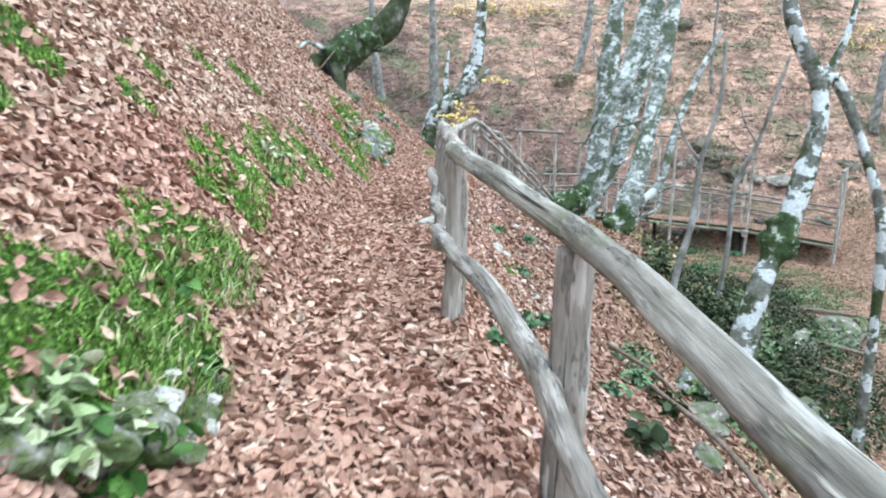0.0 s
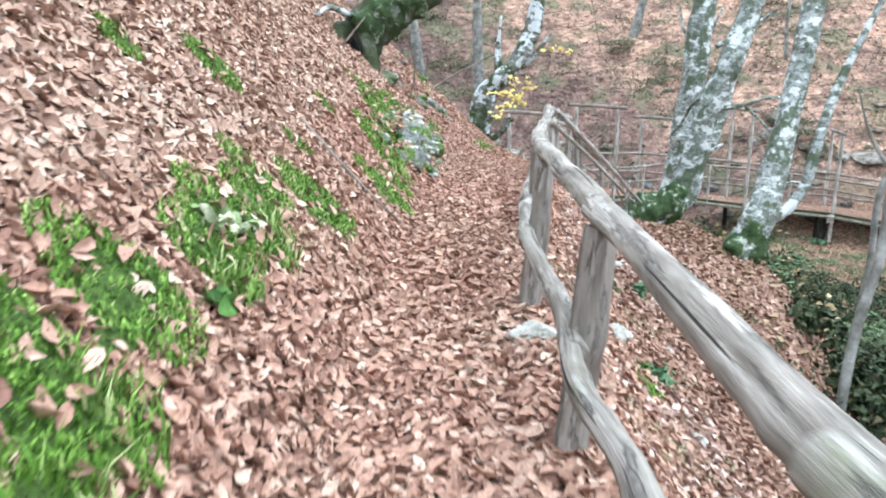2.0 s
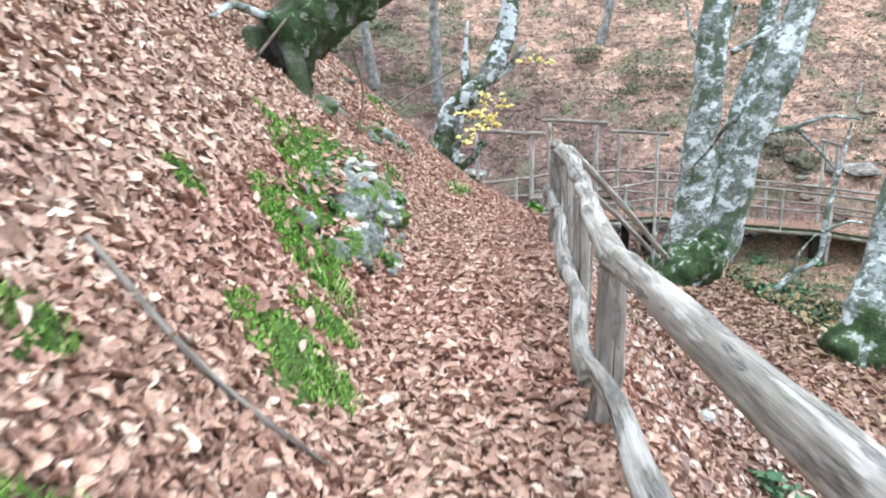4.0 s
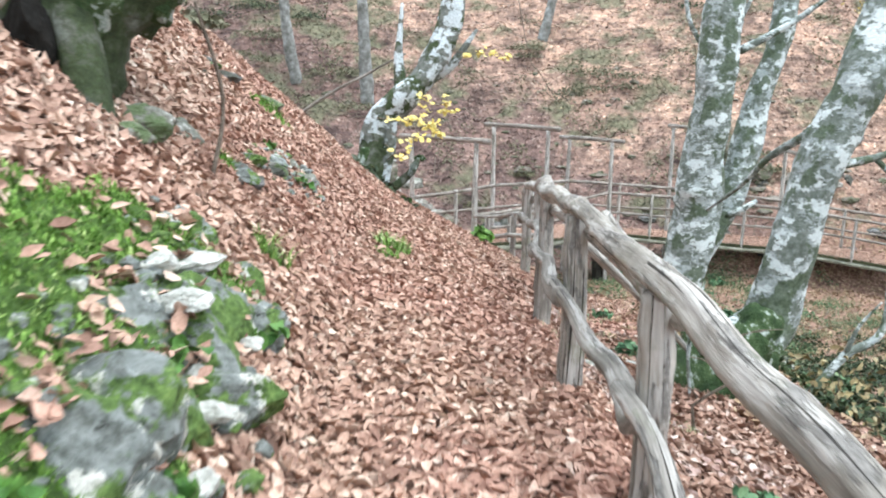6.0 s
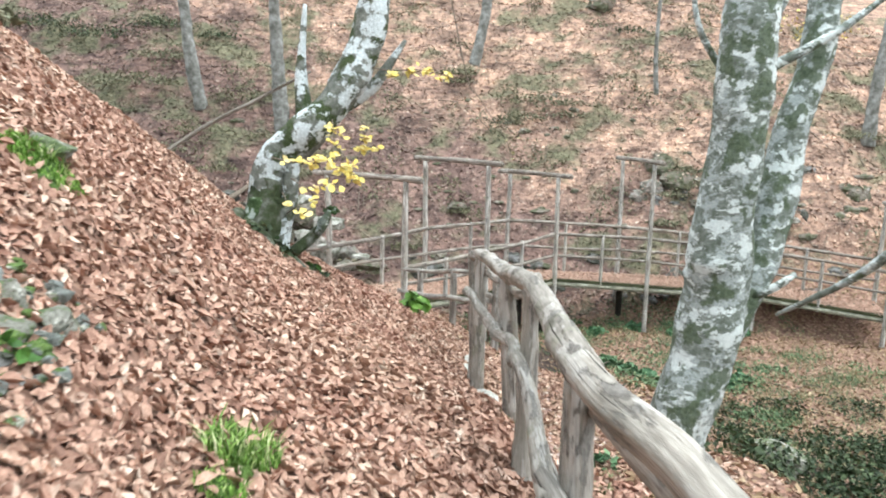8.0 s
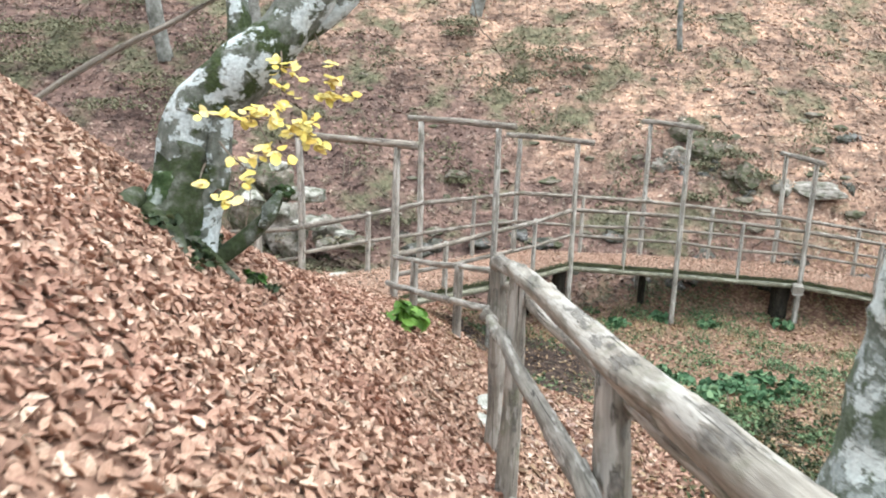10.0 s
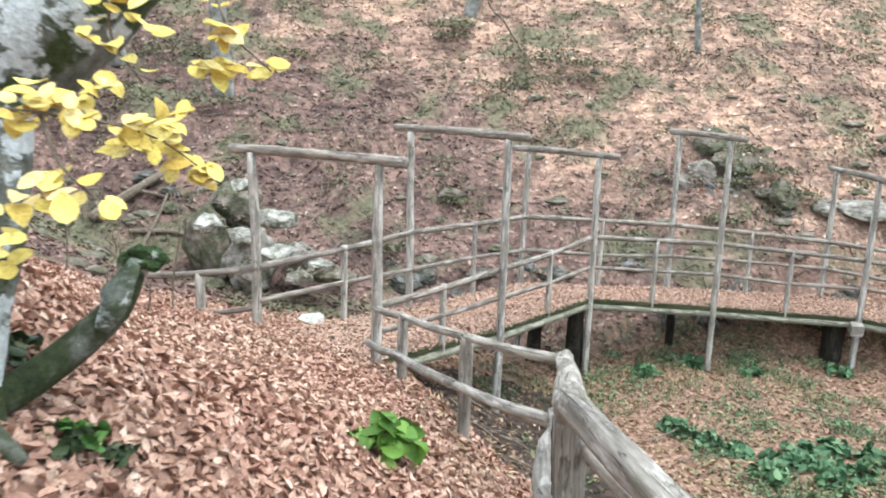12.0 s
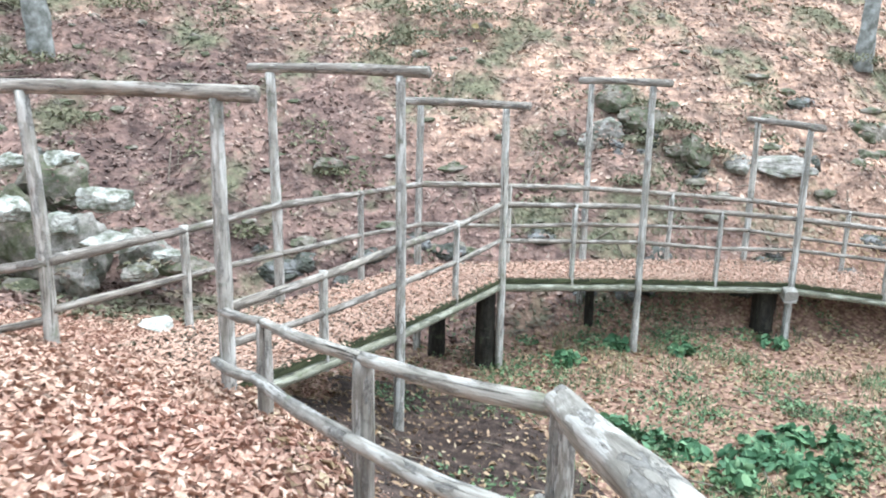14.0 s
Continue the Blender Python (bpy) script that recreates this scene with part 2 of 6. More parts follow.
def bark_material():
    m = Nodes("lichen_bark", 0.85)
    p = m.coord("Object")
    warp = m.mix(0.12, p, m.noise(p, 3.0, 3, out=1))
    base = m.ramp(m.noise(p, 14, 5), [(0.3, (0.07, 0.088, 0.068)), (0.55, (0.165, 0.195, 0.17)), (0.75, (0.3, 0.345, 0.325))])
    pale = m.ramp(m.noise(m.scaled(warp, (1, 1, 1.9)), 5.5, 7, 0.7), [(0.5, (0, 0, 0)), (0.535, (1, 1, 1))])
    white = m.ramp(m.noise(p, 40, 4), [(0.3, (0.25, 0.29, 0.285)), (0.7, (0.42, 0.475, 0.47))])
    col = m.mix(pale, base, white)
    patch = m.ramp(m.noise(m.scaled(warp, (1, 1, 1.6)), 3.6, 6, 0.68), [(0.53, (0, 0, 0)), (0.56, (1, 1, 1))])
    col = m.mix(patch, col, m.ramp(m.noise(p, 30, 4), [(0.3, (0.5, 0.57, 0.565)), (0.7, (0.68, 0.75, 0.74))]))
    green = m.ramp(m.noise(p, 2.7, 6, 0.62), [(0.535, (0, 0, 0)), (0.565, (0.9, 0.9, 0.9))])
    col = m.mix(green, col, m.ramp(m.noise(p, 20, 4), [(0.35, (0.045, 0.07, 0.038)), (0.65, (0.105, 0.14, 0.085))]))
    m.bump(m.noise(p, 34, 6), 0.6, 0.02)
    return m.done(col)


BARK = bark_material()


def stem_bark_material():
    m = Nodes("grey_stem_bark", 0.88)
    p = m.coord("Object")
    col = m.ramp(m.noise(p, 3.2, 6, 0.68), [(0.36, (0.1, 0.105, 0.09)), (0.5, (0.2, 0.205, 0.19)), (0.64, (0.33, 0.345, 0.33))])
    m.bump(m.noise(p, 30, 5), 0.5, 0.02)
    return m.done(col)


STEM_BARK = stem_bark_material()


def mossy_bark_material():
    m = Nodes("mossy_bark", 0.9)
    p = m.coord("Object")
    warp = m.mix(0.14, p, m.noise(p, 4.0, 3, out=1))
    base = m.ramp(m.noise(p, 11, 5), [(0.3, (0.07, 0.08, 0.066)), (0.55, (0.16, 0.175, 0.155)), (0.75, (0.27, 0.29, 0.265))])
    moss = m.ramp(m.noise(warp, 3.2, 5), [(0.50, (0, 0, 0)), (0.57, (1, 1, 1))])
    col = m.mix(moss, base, m.ramp(m.noise(p, 30, 4), [(0.3, (0.022, 0.036, 0.014)), (0.7, (0.07, 0.098, 0.04))]))
    patch = m.ramp(m.noise(m.scaled(warp, (1, 1, 1.3)), 3.4, 6, 0.62), [(0.505, (0, 0, 0)), (0.535, (1, 1, 1))])
    col = m.mix(patch, col, m.ramp(m.noise(p, 25, 3), [(0.3, (0.4, 0.465, 0.475)), (0.7, (0.68, 0.75, 0.77))]))
    m.bump(m.noise(p, 26, 6), 0.8, 0.03)
    return m.done(col)


MOSSY_BARK = mossy_bark_material()


def mottled(name, stops, scale, rough=0.9, bump=0.6, dist=0.03):
    m = Nodes(name, rough)
    p = m.coord("Object")
    f = m.noise(p, scale, 6, 0.65)
    col = m.ramp(f, stops)
    fine = m.ramp(m.noise(p, scale * 9, 4), [(0.3, (0.7, 0.7, 0.7)), (0.65, (1.05, 1.05, 1.05))])
    m.bump(m.noise(p, scale * 5, 5), bump, dist)
    return m.done(m.mix(1.0, col, fine, "MULTIPLY"))


MOSS = mottled("moss", [(0.3, (0.018, 0.036, 0.014)), (0.47, (0.036, 0.07, 0.025)), (0.57, (0.075, 0.115, 0.048)), (0.6, (0.3, 0.36, 0.31)), (0.68, (0.5, 0.56, 0.52))], 6, 0.95, 0.9, 0.03)
BRIGHT_MOSS = mottled("bright_moss", [(0.32, (0.045, 0.085, 0.02)), (0.45, (0.085, 0.165, 0.035)), (0.58, (0.135, 0.245, 0.052)), (0.72, (0.2, 0.31, 0.09))], 13, 0.95, 1.0, 0.05)
ROOT_BARK = mottled("mossy_root_bark", [(0.34, (0.02, 0.03, 0.014)), (0.49, (0.045, 0.064, 0.027)), (0.57, (0.09, 0.1, 0.075)), (0.66, (0.2, 0.22, 0.19)), (0.71, (0.5, 0.54, 0.53))], 4.5)
HILL_ROCK = mottled("hill_rock", [(0.3, (0.045, 0.05, 0.03)), (0.44, (0.10, 0.11, 0.065)), (0.54, (0.17, 0.155, 0.125)), (0.64, (0.25, 0.225, 0.19)), (0.72, (0.42, 0.41, 0.37))], 2.6)
ROCK = mottled("mossy_rock", [(0.32, (0.06, 0.10, 0.035)), (0.46, (0.13, 0.17, 0.09)), (0.5, (0.16, 0.165, 0.135)), (0.60, (0.26, 0.262, 0.23)), (0.66, (0.6, 0.61, 0.55))], 6.5)
def ledge_material():
    """Grey-blue rock with crisp white lichen, moss in the hollows and dark cracks."""
    m = Nodes("mossy_ledge_rock", 0.9)
    p = m.coord("Object")
    geo = m.n("ShaderNodeNewGeometry").outputs["Position"]
    base = m.ramp(m.noise(geo, 17, 6, 0.7), [(0.32, (0.09, 0.1, 0.085)), (0.5, (0.22, 0.245, 0.23)), (0.68, (0.36, 0.39, 0.375))])
    white = m.ramp(m.noise(geo, 6.2, 5, 0.6), [(0.565, (0, 0, 0)), (0.585, (1, 1, 1))])
    col = m.mix(white, base, m.ramp(m.noise(geo, 40, 4), [(0.3, (0.5, 0.51, 0.45)), (0.7, (0.74, 0.74, 0.68))]))
    moss = m.ramp(m.noise(geo, 4.6, 6, 0.66), [(0.49, (0, 0, 0)), (0.53, (1, 1, 1))])
    green = m.ramp(m.noise(geo, 30, 5), [(0.32, (0.05, 0.09, 0.025)), (0.5, (0.11, 0.19, 0.05)), (0.7, (0.2, 0.31, 0.085))])
    col = m.mix(moss, col, green)
    crack = m.ramp(m.noise(m.scaled(p, (1, 1, 2.5)), 5, 5, 0.7), [(0.33, (0.2, 0.2, 0.18)), (0.39, (1, 1, 1))])
    m.bump(m.noise(geo, 26, 6, 0.7), 1.0, 0.04)
    return m.done(m.mix(1.0, col, crack, "MULTIPLY"))


LEDGE = ledge_material()
PALE_ROCK = mottled("pale_rock", [(0.3, (0.24, 0.25, 0.21)), (0.5, (0.48, 0.49, 0.45)), (0.7, (0.68, 0.69, 0.65))], 5)
MOSSY_ROCK = mottled("moss_covered_rock", [(0.32, (0.04, 0.07, 0.022)), (0.46, (0.09, 0.13, 0.045)), (0.53, (0.15, 0.165, 0.11)), (0.61, (0.25, 0.26, 0.225)), (0.68, (0.52, 0.54, 0.5))], 8)
FOOT_ROCK = mottled("dark_rock", [(0.32, (0.035, 0.042, 0.03)), (0.47, (0.08, 0.085, 0.07)), (0.56, (0.15, 0.15, 0.145)), (0.66, (0.24, 0.245, 0.245)), (0.74, (0.42, 0.43, 0.42))], 3)
WHITE_ROCK = mottled("white_lichen_rock", [(0.34, (0.07, 0.08, 0.05)), (0.44, (0.2, 0.21, 0.17)), (0.52, (0.34, 0.345, 0.31)), (0.64, (0.54, 0.545, 0.5))], 3.2)
LICHEN_ROCK = mottled("lichen_rock", [(0.3, (0.09, 0.10, 0.065)), (0.44, (0.19, 0.19, 0.155)), (0.54, (0.31, 0.29, 0.26)), (0.66, (0.43, 0.41, 0.375))], 3)
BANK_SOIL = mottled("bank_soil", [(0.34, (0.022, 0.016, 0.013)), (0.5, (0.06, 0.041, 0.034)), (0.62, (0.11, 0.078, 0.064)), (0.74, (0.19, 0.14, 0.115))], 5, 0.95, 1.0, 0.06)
# near black, the shade inside the tree hollow put into the colour
HOLLOW_SHADE = mottled("hollow_shade", [(0.3, (0.003, 0.003, 0.002)), (0.6, (0.008, 0.007, 0.005)), (0.8, (0.02, 0.017, 0.012))], 5)
TWIG = mottled("twig_bark", [(0.3, (0.10, 0.08, 0.06)), (0.6, (0.24, 0.2, 0.16)), (0.75, (0.36, 0.32, 0.27))], 14)


# ---- the lie of the land ----
YS = (-10, 0, 4, 9, 13, 16, 18.5, 21.5, 25, 28, 31, 34, 40, 60)
XC = (-.3, -.3, -.4, -.6, -.5, -.35, 0, .6, .8, 1.2, 1.1, 1.4, 1.5, 1.5)
ZC = (-.2, -.12, -.04, .06, .1, 0, -.15, -.55, -1.32, -1.5, -2.32, -3.0, -4.7, -5)
CS = (.05, .05, .05, .03, .05, .2, .45, .45, .8, .55, .35, .3, .2, .1)
XL = (-.9, -.85, -.85, -1.1, -1.05, -.75, -.65, -.5, -.2, -.1, -.6, -1.5, -3, -6)
XR = (.55, .6, .15, 0, .4, .65, .95, 1.55, 2.45, 3.35, 2.95, 2.7, 2.9, 4)
SL = (1.0, 1.0, 1.0, 1.0, 1.0, .95, .95, .9, .9, .75, .55, .45, .45, .5)
DX = (0, .7, 3.0, 3.7, 5, 8, 11, 16)
DROP_A = (0, .11, .185, .32, .58, .86, .97, 1)
DROP_C = (0, .12, .4, .5, .66, .88, .97, 1)
DROP_B = (0, .3, .85, .9, .95, .98, 1, 1)


def curve_at(table, y):
    """A table along the path, softened by averaging over a metre."""
    return sum(np.interp(y + d, YS, table) for d in (-1.0, -.5, 0, .5, 1.0)) / 5


def land(x, y):
    """Height of the ground, for numbers or arrays."""
    x = np.asarray(x, float)
    y = np.asarray(y, float)
    xc, zc, cs = curve_at(XC, y), curve_at(ZC, y), curve_at(CS, y)
    xl, xr, sl = curve_at(XL, y), curve_at(XR, y), curve_at(SL, y)
    xin = np.clip(x, xl, xr)
    z = zc - cs * (xin - xc)
    up = np.maximum(xl - x, 0)
    z = z + np.where(up < 8, sl * up, sl * (8 + 14 * (1 - np.exp(-(up - 8) / 20))))
    out = np.maximum(x - xr, 0)
    k = np.clip((y - 27) / 5, 0, 1)
    k = k * k * (3 - 2 * k)
    s = np.clip((13.4 - y) / 3, 0, 1)
    p = (1 - k) * ((1 - s) * np.interp(out, DX, DROP_A) + s * np.interp(out, DX, DROP_C)) + k * np.interp(out, DX, DROP_B)
    z = z + (-5.9 - z) * p * (out > 0)
    foot = 43.2 - 0.16 * np.clip(x, -10, 30) + 0.9 * np.sin(x * .23)
    rise = np.maximum(y - foot, -30)
    hill = -4.9 + np.where(rise > 0, 30 * (1 - np.exp(-rise * .82 / 30)), rise * .5)
    east = -5.9 + np.where(x > 19, 26 * (1 - np.exp(-(x - 19) * .6 / 26)), (x - 19) * .5)
    for other in (hill, east):
        h = np.clip(.5 + (other - z) / 1.2, 0, 1)
        z = z * (1 - h) + other * h + .3 * h * (1 - h)
    wild = np.clip((y - foot - .5) / 2, 0, 1)
    z = z + wild * (.16 * np.sin(1.7 * x + .6 * y + 1.3 * np.sin(.9 * y)) * np.sin(1.5 * y + 1.1 * np.sin(.8 * x)) + .09 * np.sin(3.9 * x - 1.1 * y) * np.sin(3.3 * y + 1.2 * x) + .1 * np.sin(2.6 * y + 1.4 * np.sin(.6 * x)))
    z = z - .42 * np.exp(-((x + .72) / .4) ** 2 - ((y - 26.1) / .38) ** 2)
    near = np.clip((np.abs(x - xc) - .4) / 1.5, .15, 1)
    z = z + near * (.05 * np.sin(2.1 * x + .7 * y) * np.sin(1.7 * y - .4 * x) + .03 * np.sin(5.3 * x - 2.2 * y + 1) * np.sin(4.1 * y + 1.3 * x))
    return z


def land_normal(x, y):
    e = .06
    gx = (land(x + e, y) - land(x - e, y)) / (2 * e)
    gy = (land(x, y + e) - land(x, y - e)) / (2 * e)
    n = np.stack([-gx, -gy, np.ones_like(gx)], -1)
    return n / np.linalg.norm(n, axis=-1, keepdims=True)


# ---- mesh helpers ----
def mesh_object(name, verts, faces, mat, smooth=True, uv=None):
    me = bpy.data.meshes.new(name)
    me.from_pydata([tuple(v) for v in verts], [], faces)
    me.materials.append(mat)
    if smooth:
        me.polygons.foreach_set("use_smooth", [True] * len(me.polygons))
    if uv is not None:
        layer = me.uv_layers.new(name="UVMap")
        idx = np.empty(len(me.loops), np.int32)
        me.loops.foreach_get("vertex_index", idx)
        layer.data.foreach_set("uv", np.asarray(uv, np.float32)[idx].ravel())
    me.update()
    return new(name, me)


def under(ob, parent, label=""):
    ob.parent = parent
    return tagged(ob, label)


def empty(name, at=(0, 0, 0), **tags):
    ob = new(name)
    ob.location = at
    ob.empty_display_size = .2
    return tagged(ob, **tags)


def child(ob, parent, label=""):
    """Hangs a mesh that was built in world coordinates under an unrotated empty."""
    ob.parent = parent
    ob.matrix_parent_inverse = Matrix.Translation(-parent.location)
    return tagged(ob, label)


def grown_on(ob, part, label=""):
    """Hangs a piece under a part that was itself built in world coordinates."""
    ob.parent = part
    return tagged(ob, label)


def spline(points, step):
    """Catmull-Rom through the points, about step apart; returns places and parameters."""
    p = np.asarray(points, float)
    if len(p) == 2:
        n = max(2, int(np.linalg.norm(p[1] - p[0]) / step) + 1)
        t = np.linspace(0, 1, n + 1)
        return p[0] + (p[1] - p[0]) * t[:, None], t
    ext = np.vstack([2 * p[0] - p[1], p, 2 * p[-1] - p[-2]])
    out, par = [], []
    for i in range(len(p) - 1):
        a, b, c, d = ext[i:i + 4]
        n = max(1, int(np.linalg.norm(c - b) / step))
        for j in range(n):
            t = j / n
            out.append(.5 * (2 * b + (c - a) * t + (2 * a - 5 * b + 4 * c - d) * t * t + (3 * b - a - 3 * c + d) * t ** 3))
            par.append(i + t)
    out.append(p[-1])
    par.append(len(p) - 1)
    return np.array(out), np.array(par) / (len(p) - 1)


def tube_data(points, radii, seg=10, step=.12, rough=.08, seed=0, knots=0.0, flare=0.0, hewn=0.0, grain=0.0):
    """A knobbly tapered pole along the points, closed at its ends."""
    rng = np.random.default_rng(seed)
    c, t = spline(points, step)
    r = np.interp(t, np.linspace(0, 1, len(radii)), radii)
    if flare:
        r = r * (1 + flare * np.exp(-t * len(c) * step / .25))
    n = len(c)
    tan = np.gradient(c, axis=0)
    tan /= np.linalg.norm(tan, axis=1, keepdims=True)
    up = np.array([0.0, 0, 1]) if abs(tan[0][2]) < .9 else np.array([0.0, 1, 0])
    verts, uv = [], []
    ph = rng.uniform(0, 6.28, 6)
    length = 0
    ang = np.linspace(0, 2 * math.pi, seg, endpoint=False)
    kn = [(rng.uniform(0, n - 1), rng.uniform(0, 6.28), rng.uniform(.5, 1)) for _ in range(int(knots))]
    for i in range(n):
        side = np.cross(tan[i], up)
        side /= np.linalg.norm(side)
        up = np.cross(side, tan[i])
        if i:
            length += np.linalg.norm(c[i] - c[i - 1])
        f = 1 + rough * (np.sin(2 * ang + ph[0] + length * 2.1) + .6 * np.sin(3 * ang + ph[1] - length * 3.7) + .5 * np.sin(ph[2] + length * 7) + .35 * np.sin(5 * ang + ph[3] + length * 1.3))
        if hewn:
            turn = ang + ph[4] * .2 + .25 * math.sin(length * .9 + ph[5])
            f = f * (.93 / (np.abs(np.cos(turn)) ** hewn + np.abs(np.sin(turn)) ** hewn) ** (1 / hewn))
        f = f + rng.normal(0, rough * .25, seg)
        if grain:
            for k, w in ((3, .8), (5, .9), (8, .7), (11, .6)):
                f = f + grain * w * np.sin(k * ang + ph[k % 6] * k + .8 * math.sin(length * (1.1 + k * .37) + ph[(k + 2) % 6])) * (.55 + .45 * math.sin(length * (5.3 - k * .3) + ph[(k + 1) % 6]))
            f = f + grain * .6 * math.sin(length * 9 + ph[1] * 3) * np.cos(ang + ph[2] + length * 2)
        for ki, ka, ks in kn:
            f = f + ks * .24 * np.exp(-((i - ki) * step / .05) ** 2) * np.exp(-(np.angle(np.exp(1j * (ang - ka))) / .7) ** 2)
        ring = c[i] + (r[i] * f)[:, None] * (np.cos(ang)[:, None] * side + np.sin(ang)[:, None] * up)
        verts.extend(ring)
        uv.extend((a / 6.2832 * .6, length) for a in ang)
    faces = [(i * seg + j, i * seg + (j + 1) % seg, (i + 1) * seg + (j + 1) % seg, (i + 1) * seg + j) for i in range(n - 1) for j in range(seg)]
    faces.append(tuple(reversed(range(seg))))
    faces.append(tuple(range((n - 1) * seg, n * seg)))
    return verts, faces, uv


def tube(name, points, radii, mat, parent=None, label="", **kw):
    v, f, uv = tube_data(points, radii, **kw)
    ob = mesh_object(name, v, f, mat, True, uv)
    return child(ob, parent, label) if parent else ob


def joined(datas):
    verts, faces, uv = [], [], []
    for v, f, u in datas:
        k = len(verts)
        verts += list(v)
        uv += list(u)
        faces += [tuple(i + k for i in q) for q in f]
    return verts, faces, uv


LEAF_FINE = np.array([(0, 0, 0), (0, .5, -.03), (0, 1.06, .06), (-.24, .25, .09), (-.27, .6, .12), (.24, .25, .09), (.27, .6, .12)])
FACES_FINE = np.array([(0, 1, 3), (3, 1, 4), (4, 1, 2), (0, 5, 1), (5, 6, 1), (6, 2, 1)])
LEAF_ROUND = np.array([(0, 0, 0), (0, .33, -.02), (0, .66, -.02), (0, 1.04, .03), (-.2, .12, .05), (-.31, .32, .08), (-.32, .54, .09), (-.23, .78, .07), (.2, .12, .05), (.31, .32, .08), (.32, .54, .09), (.23, .78, .07)])
FACES_ROUND = np.array([(0, 1, 4), (4, 1, 5), (5, 1, 6), (6, 1, 2), (6, 2, 7), (7, 2, 3), (0, 8, 1), (8, 9, 1), (9, 10, 1), (10, 2, 1), (10, 11, 2), (11, 3, 2)])
LEAF_PLAIN = np.array([(0, 0, 0), (-.29, .46, .11), (0, .5, -.02), (.29, .46, .11), (0, 1.06, .05)])
FACES_PLAIN = np.array([(0, 2, 1), (0, 3, 2), (1, 2, 4), (2, 3, 4)])


def leaves(name, place, normal, size, mat, rng, fine=True, tilt=.45, curl=1.0):
    """One mesh of many small curled leaves at the places, lying along the normals."""
    shape, tri = {True: (LEAF_FINE, FACES_FINE), False: (LEAF_PLAIN, FACES_PLAIN), 'round': (LEAF_ROUND, FACES_ROUND)}[fine]
    n = len(place)
    nrm = normal + rng.normal(0, tilt, (n, 3))
    nrm /= np.linalg.norm(nrm, axis=1, keepdims=True)
    h = rng.normal(0, 1, (n, 3))
    a = np.cross(nrm, h)
    a /= np.linalg.norm(a, axis=1, keepdims=True)
    b = np.cross(nrm, a)
    s = np.asarray(size)[:, None, None] if np.ndim(size) else size
    loc = np.repeat(shape[None], n, 0).copy()
    loc[:, :, 1] -= .5
    loc[:, :, 0] *= rng.uniform(.75, 1.2, (n, 1))
    loc[:, :, 2] *= curl * rng.uniform(-1.6, 3.4, (n, 1))
    bend = rng.normal(0, .55, (n, 1)) * curl
    loc[:, :, 2] += bend * loc[:, :, 1] ** 2
    loc[:, :, 2] += curl * rng.normal(0, .35, (n, 1)) * loc[:, :, 0] * loc[:, :, 1] * 2
    loc = loc * s
    v = place[:, None, :] + loc[:, :, :1] * a[:, None, :] + loc[:, :, 1:2] * b[:, None, :] + loc[:, :, 2:] * nrm[:, None, :]
    k = shape.shape[0]
    f = (tri[None] + (np.arange(n) * k)[:, None, None]).reshape(-1, 3)
    me = bpy.data.meshes.new(name)
    me.vertices.add(n * k)
    me.vertices.foreach_set("co", v.astype(np.float32).ravel())
    me.loops.add(f.size)
    me.loops.foreach_set("vertex_index", f.astype(np.int32).ravel())
    me.polygons.add(len(f))
    me.polygons.foreach_set("loop_start", np.arange(0, f.size, 3, dtype=np.int32))
    me.materials.append(mat)
    me.update(calc_edges=True)
    return new(name, me)


def scatter(rng, count, x0, x1, y0, y1, keep=None):
    x, y = rng.uniform(x0, x1, count), rng.uniform(y0, y1, count)
    if keep is not None:
        ok = keep(x, y)
        x, y = x[ok], y[ok]
    return x, y


# ---- ground ----
def ground():
    def axis(lo, hi, fine, reach):
        mid = np.arange(lo, hi + 1e-6, fine)
        tail = np.cumsum(fine * 1.25 ** np.arange(1, 60))
        tail = tail[tail < reach]
        return np.concatenate([lo - tail[::-1], mid, hi + tail])
    xs, ys = axis(-5, 7, .14, 420), axis(-1, 44, .16, 420)
    xs = np.concatenate([xs[xs < -16], np.arange(-16, -5, .32), xs[(xs >= -5) & (xs <= 7)], np.arange(7.3, 32, .32), xs[xs > 32]])
    ys = np.concatenate([ys[ys <= 44], np.arange(44.3, 66, .3), ys[ys > 66]])
    gx, gy = np.meshgrid(xs, ys)
    gz = land(gx, gy)
    v = np.stack([gx, gy, gz], -1).reshape(-1, 3)
    w = len(xs)
    f = [(j * w + i, j * w + i + 1, (j + 1) * w + i + 1, (j + 1) * w + i) for j in range(len(ys) - 1) for i in range(w - 1)]
    return tagged(mesh_object("ground", v, f, SOIL), "sloping woodland ground covered in fallen brown leaves", "ground", kind="structure")


ground()


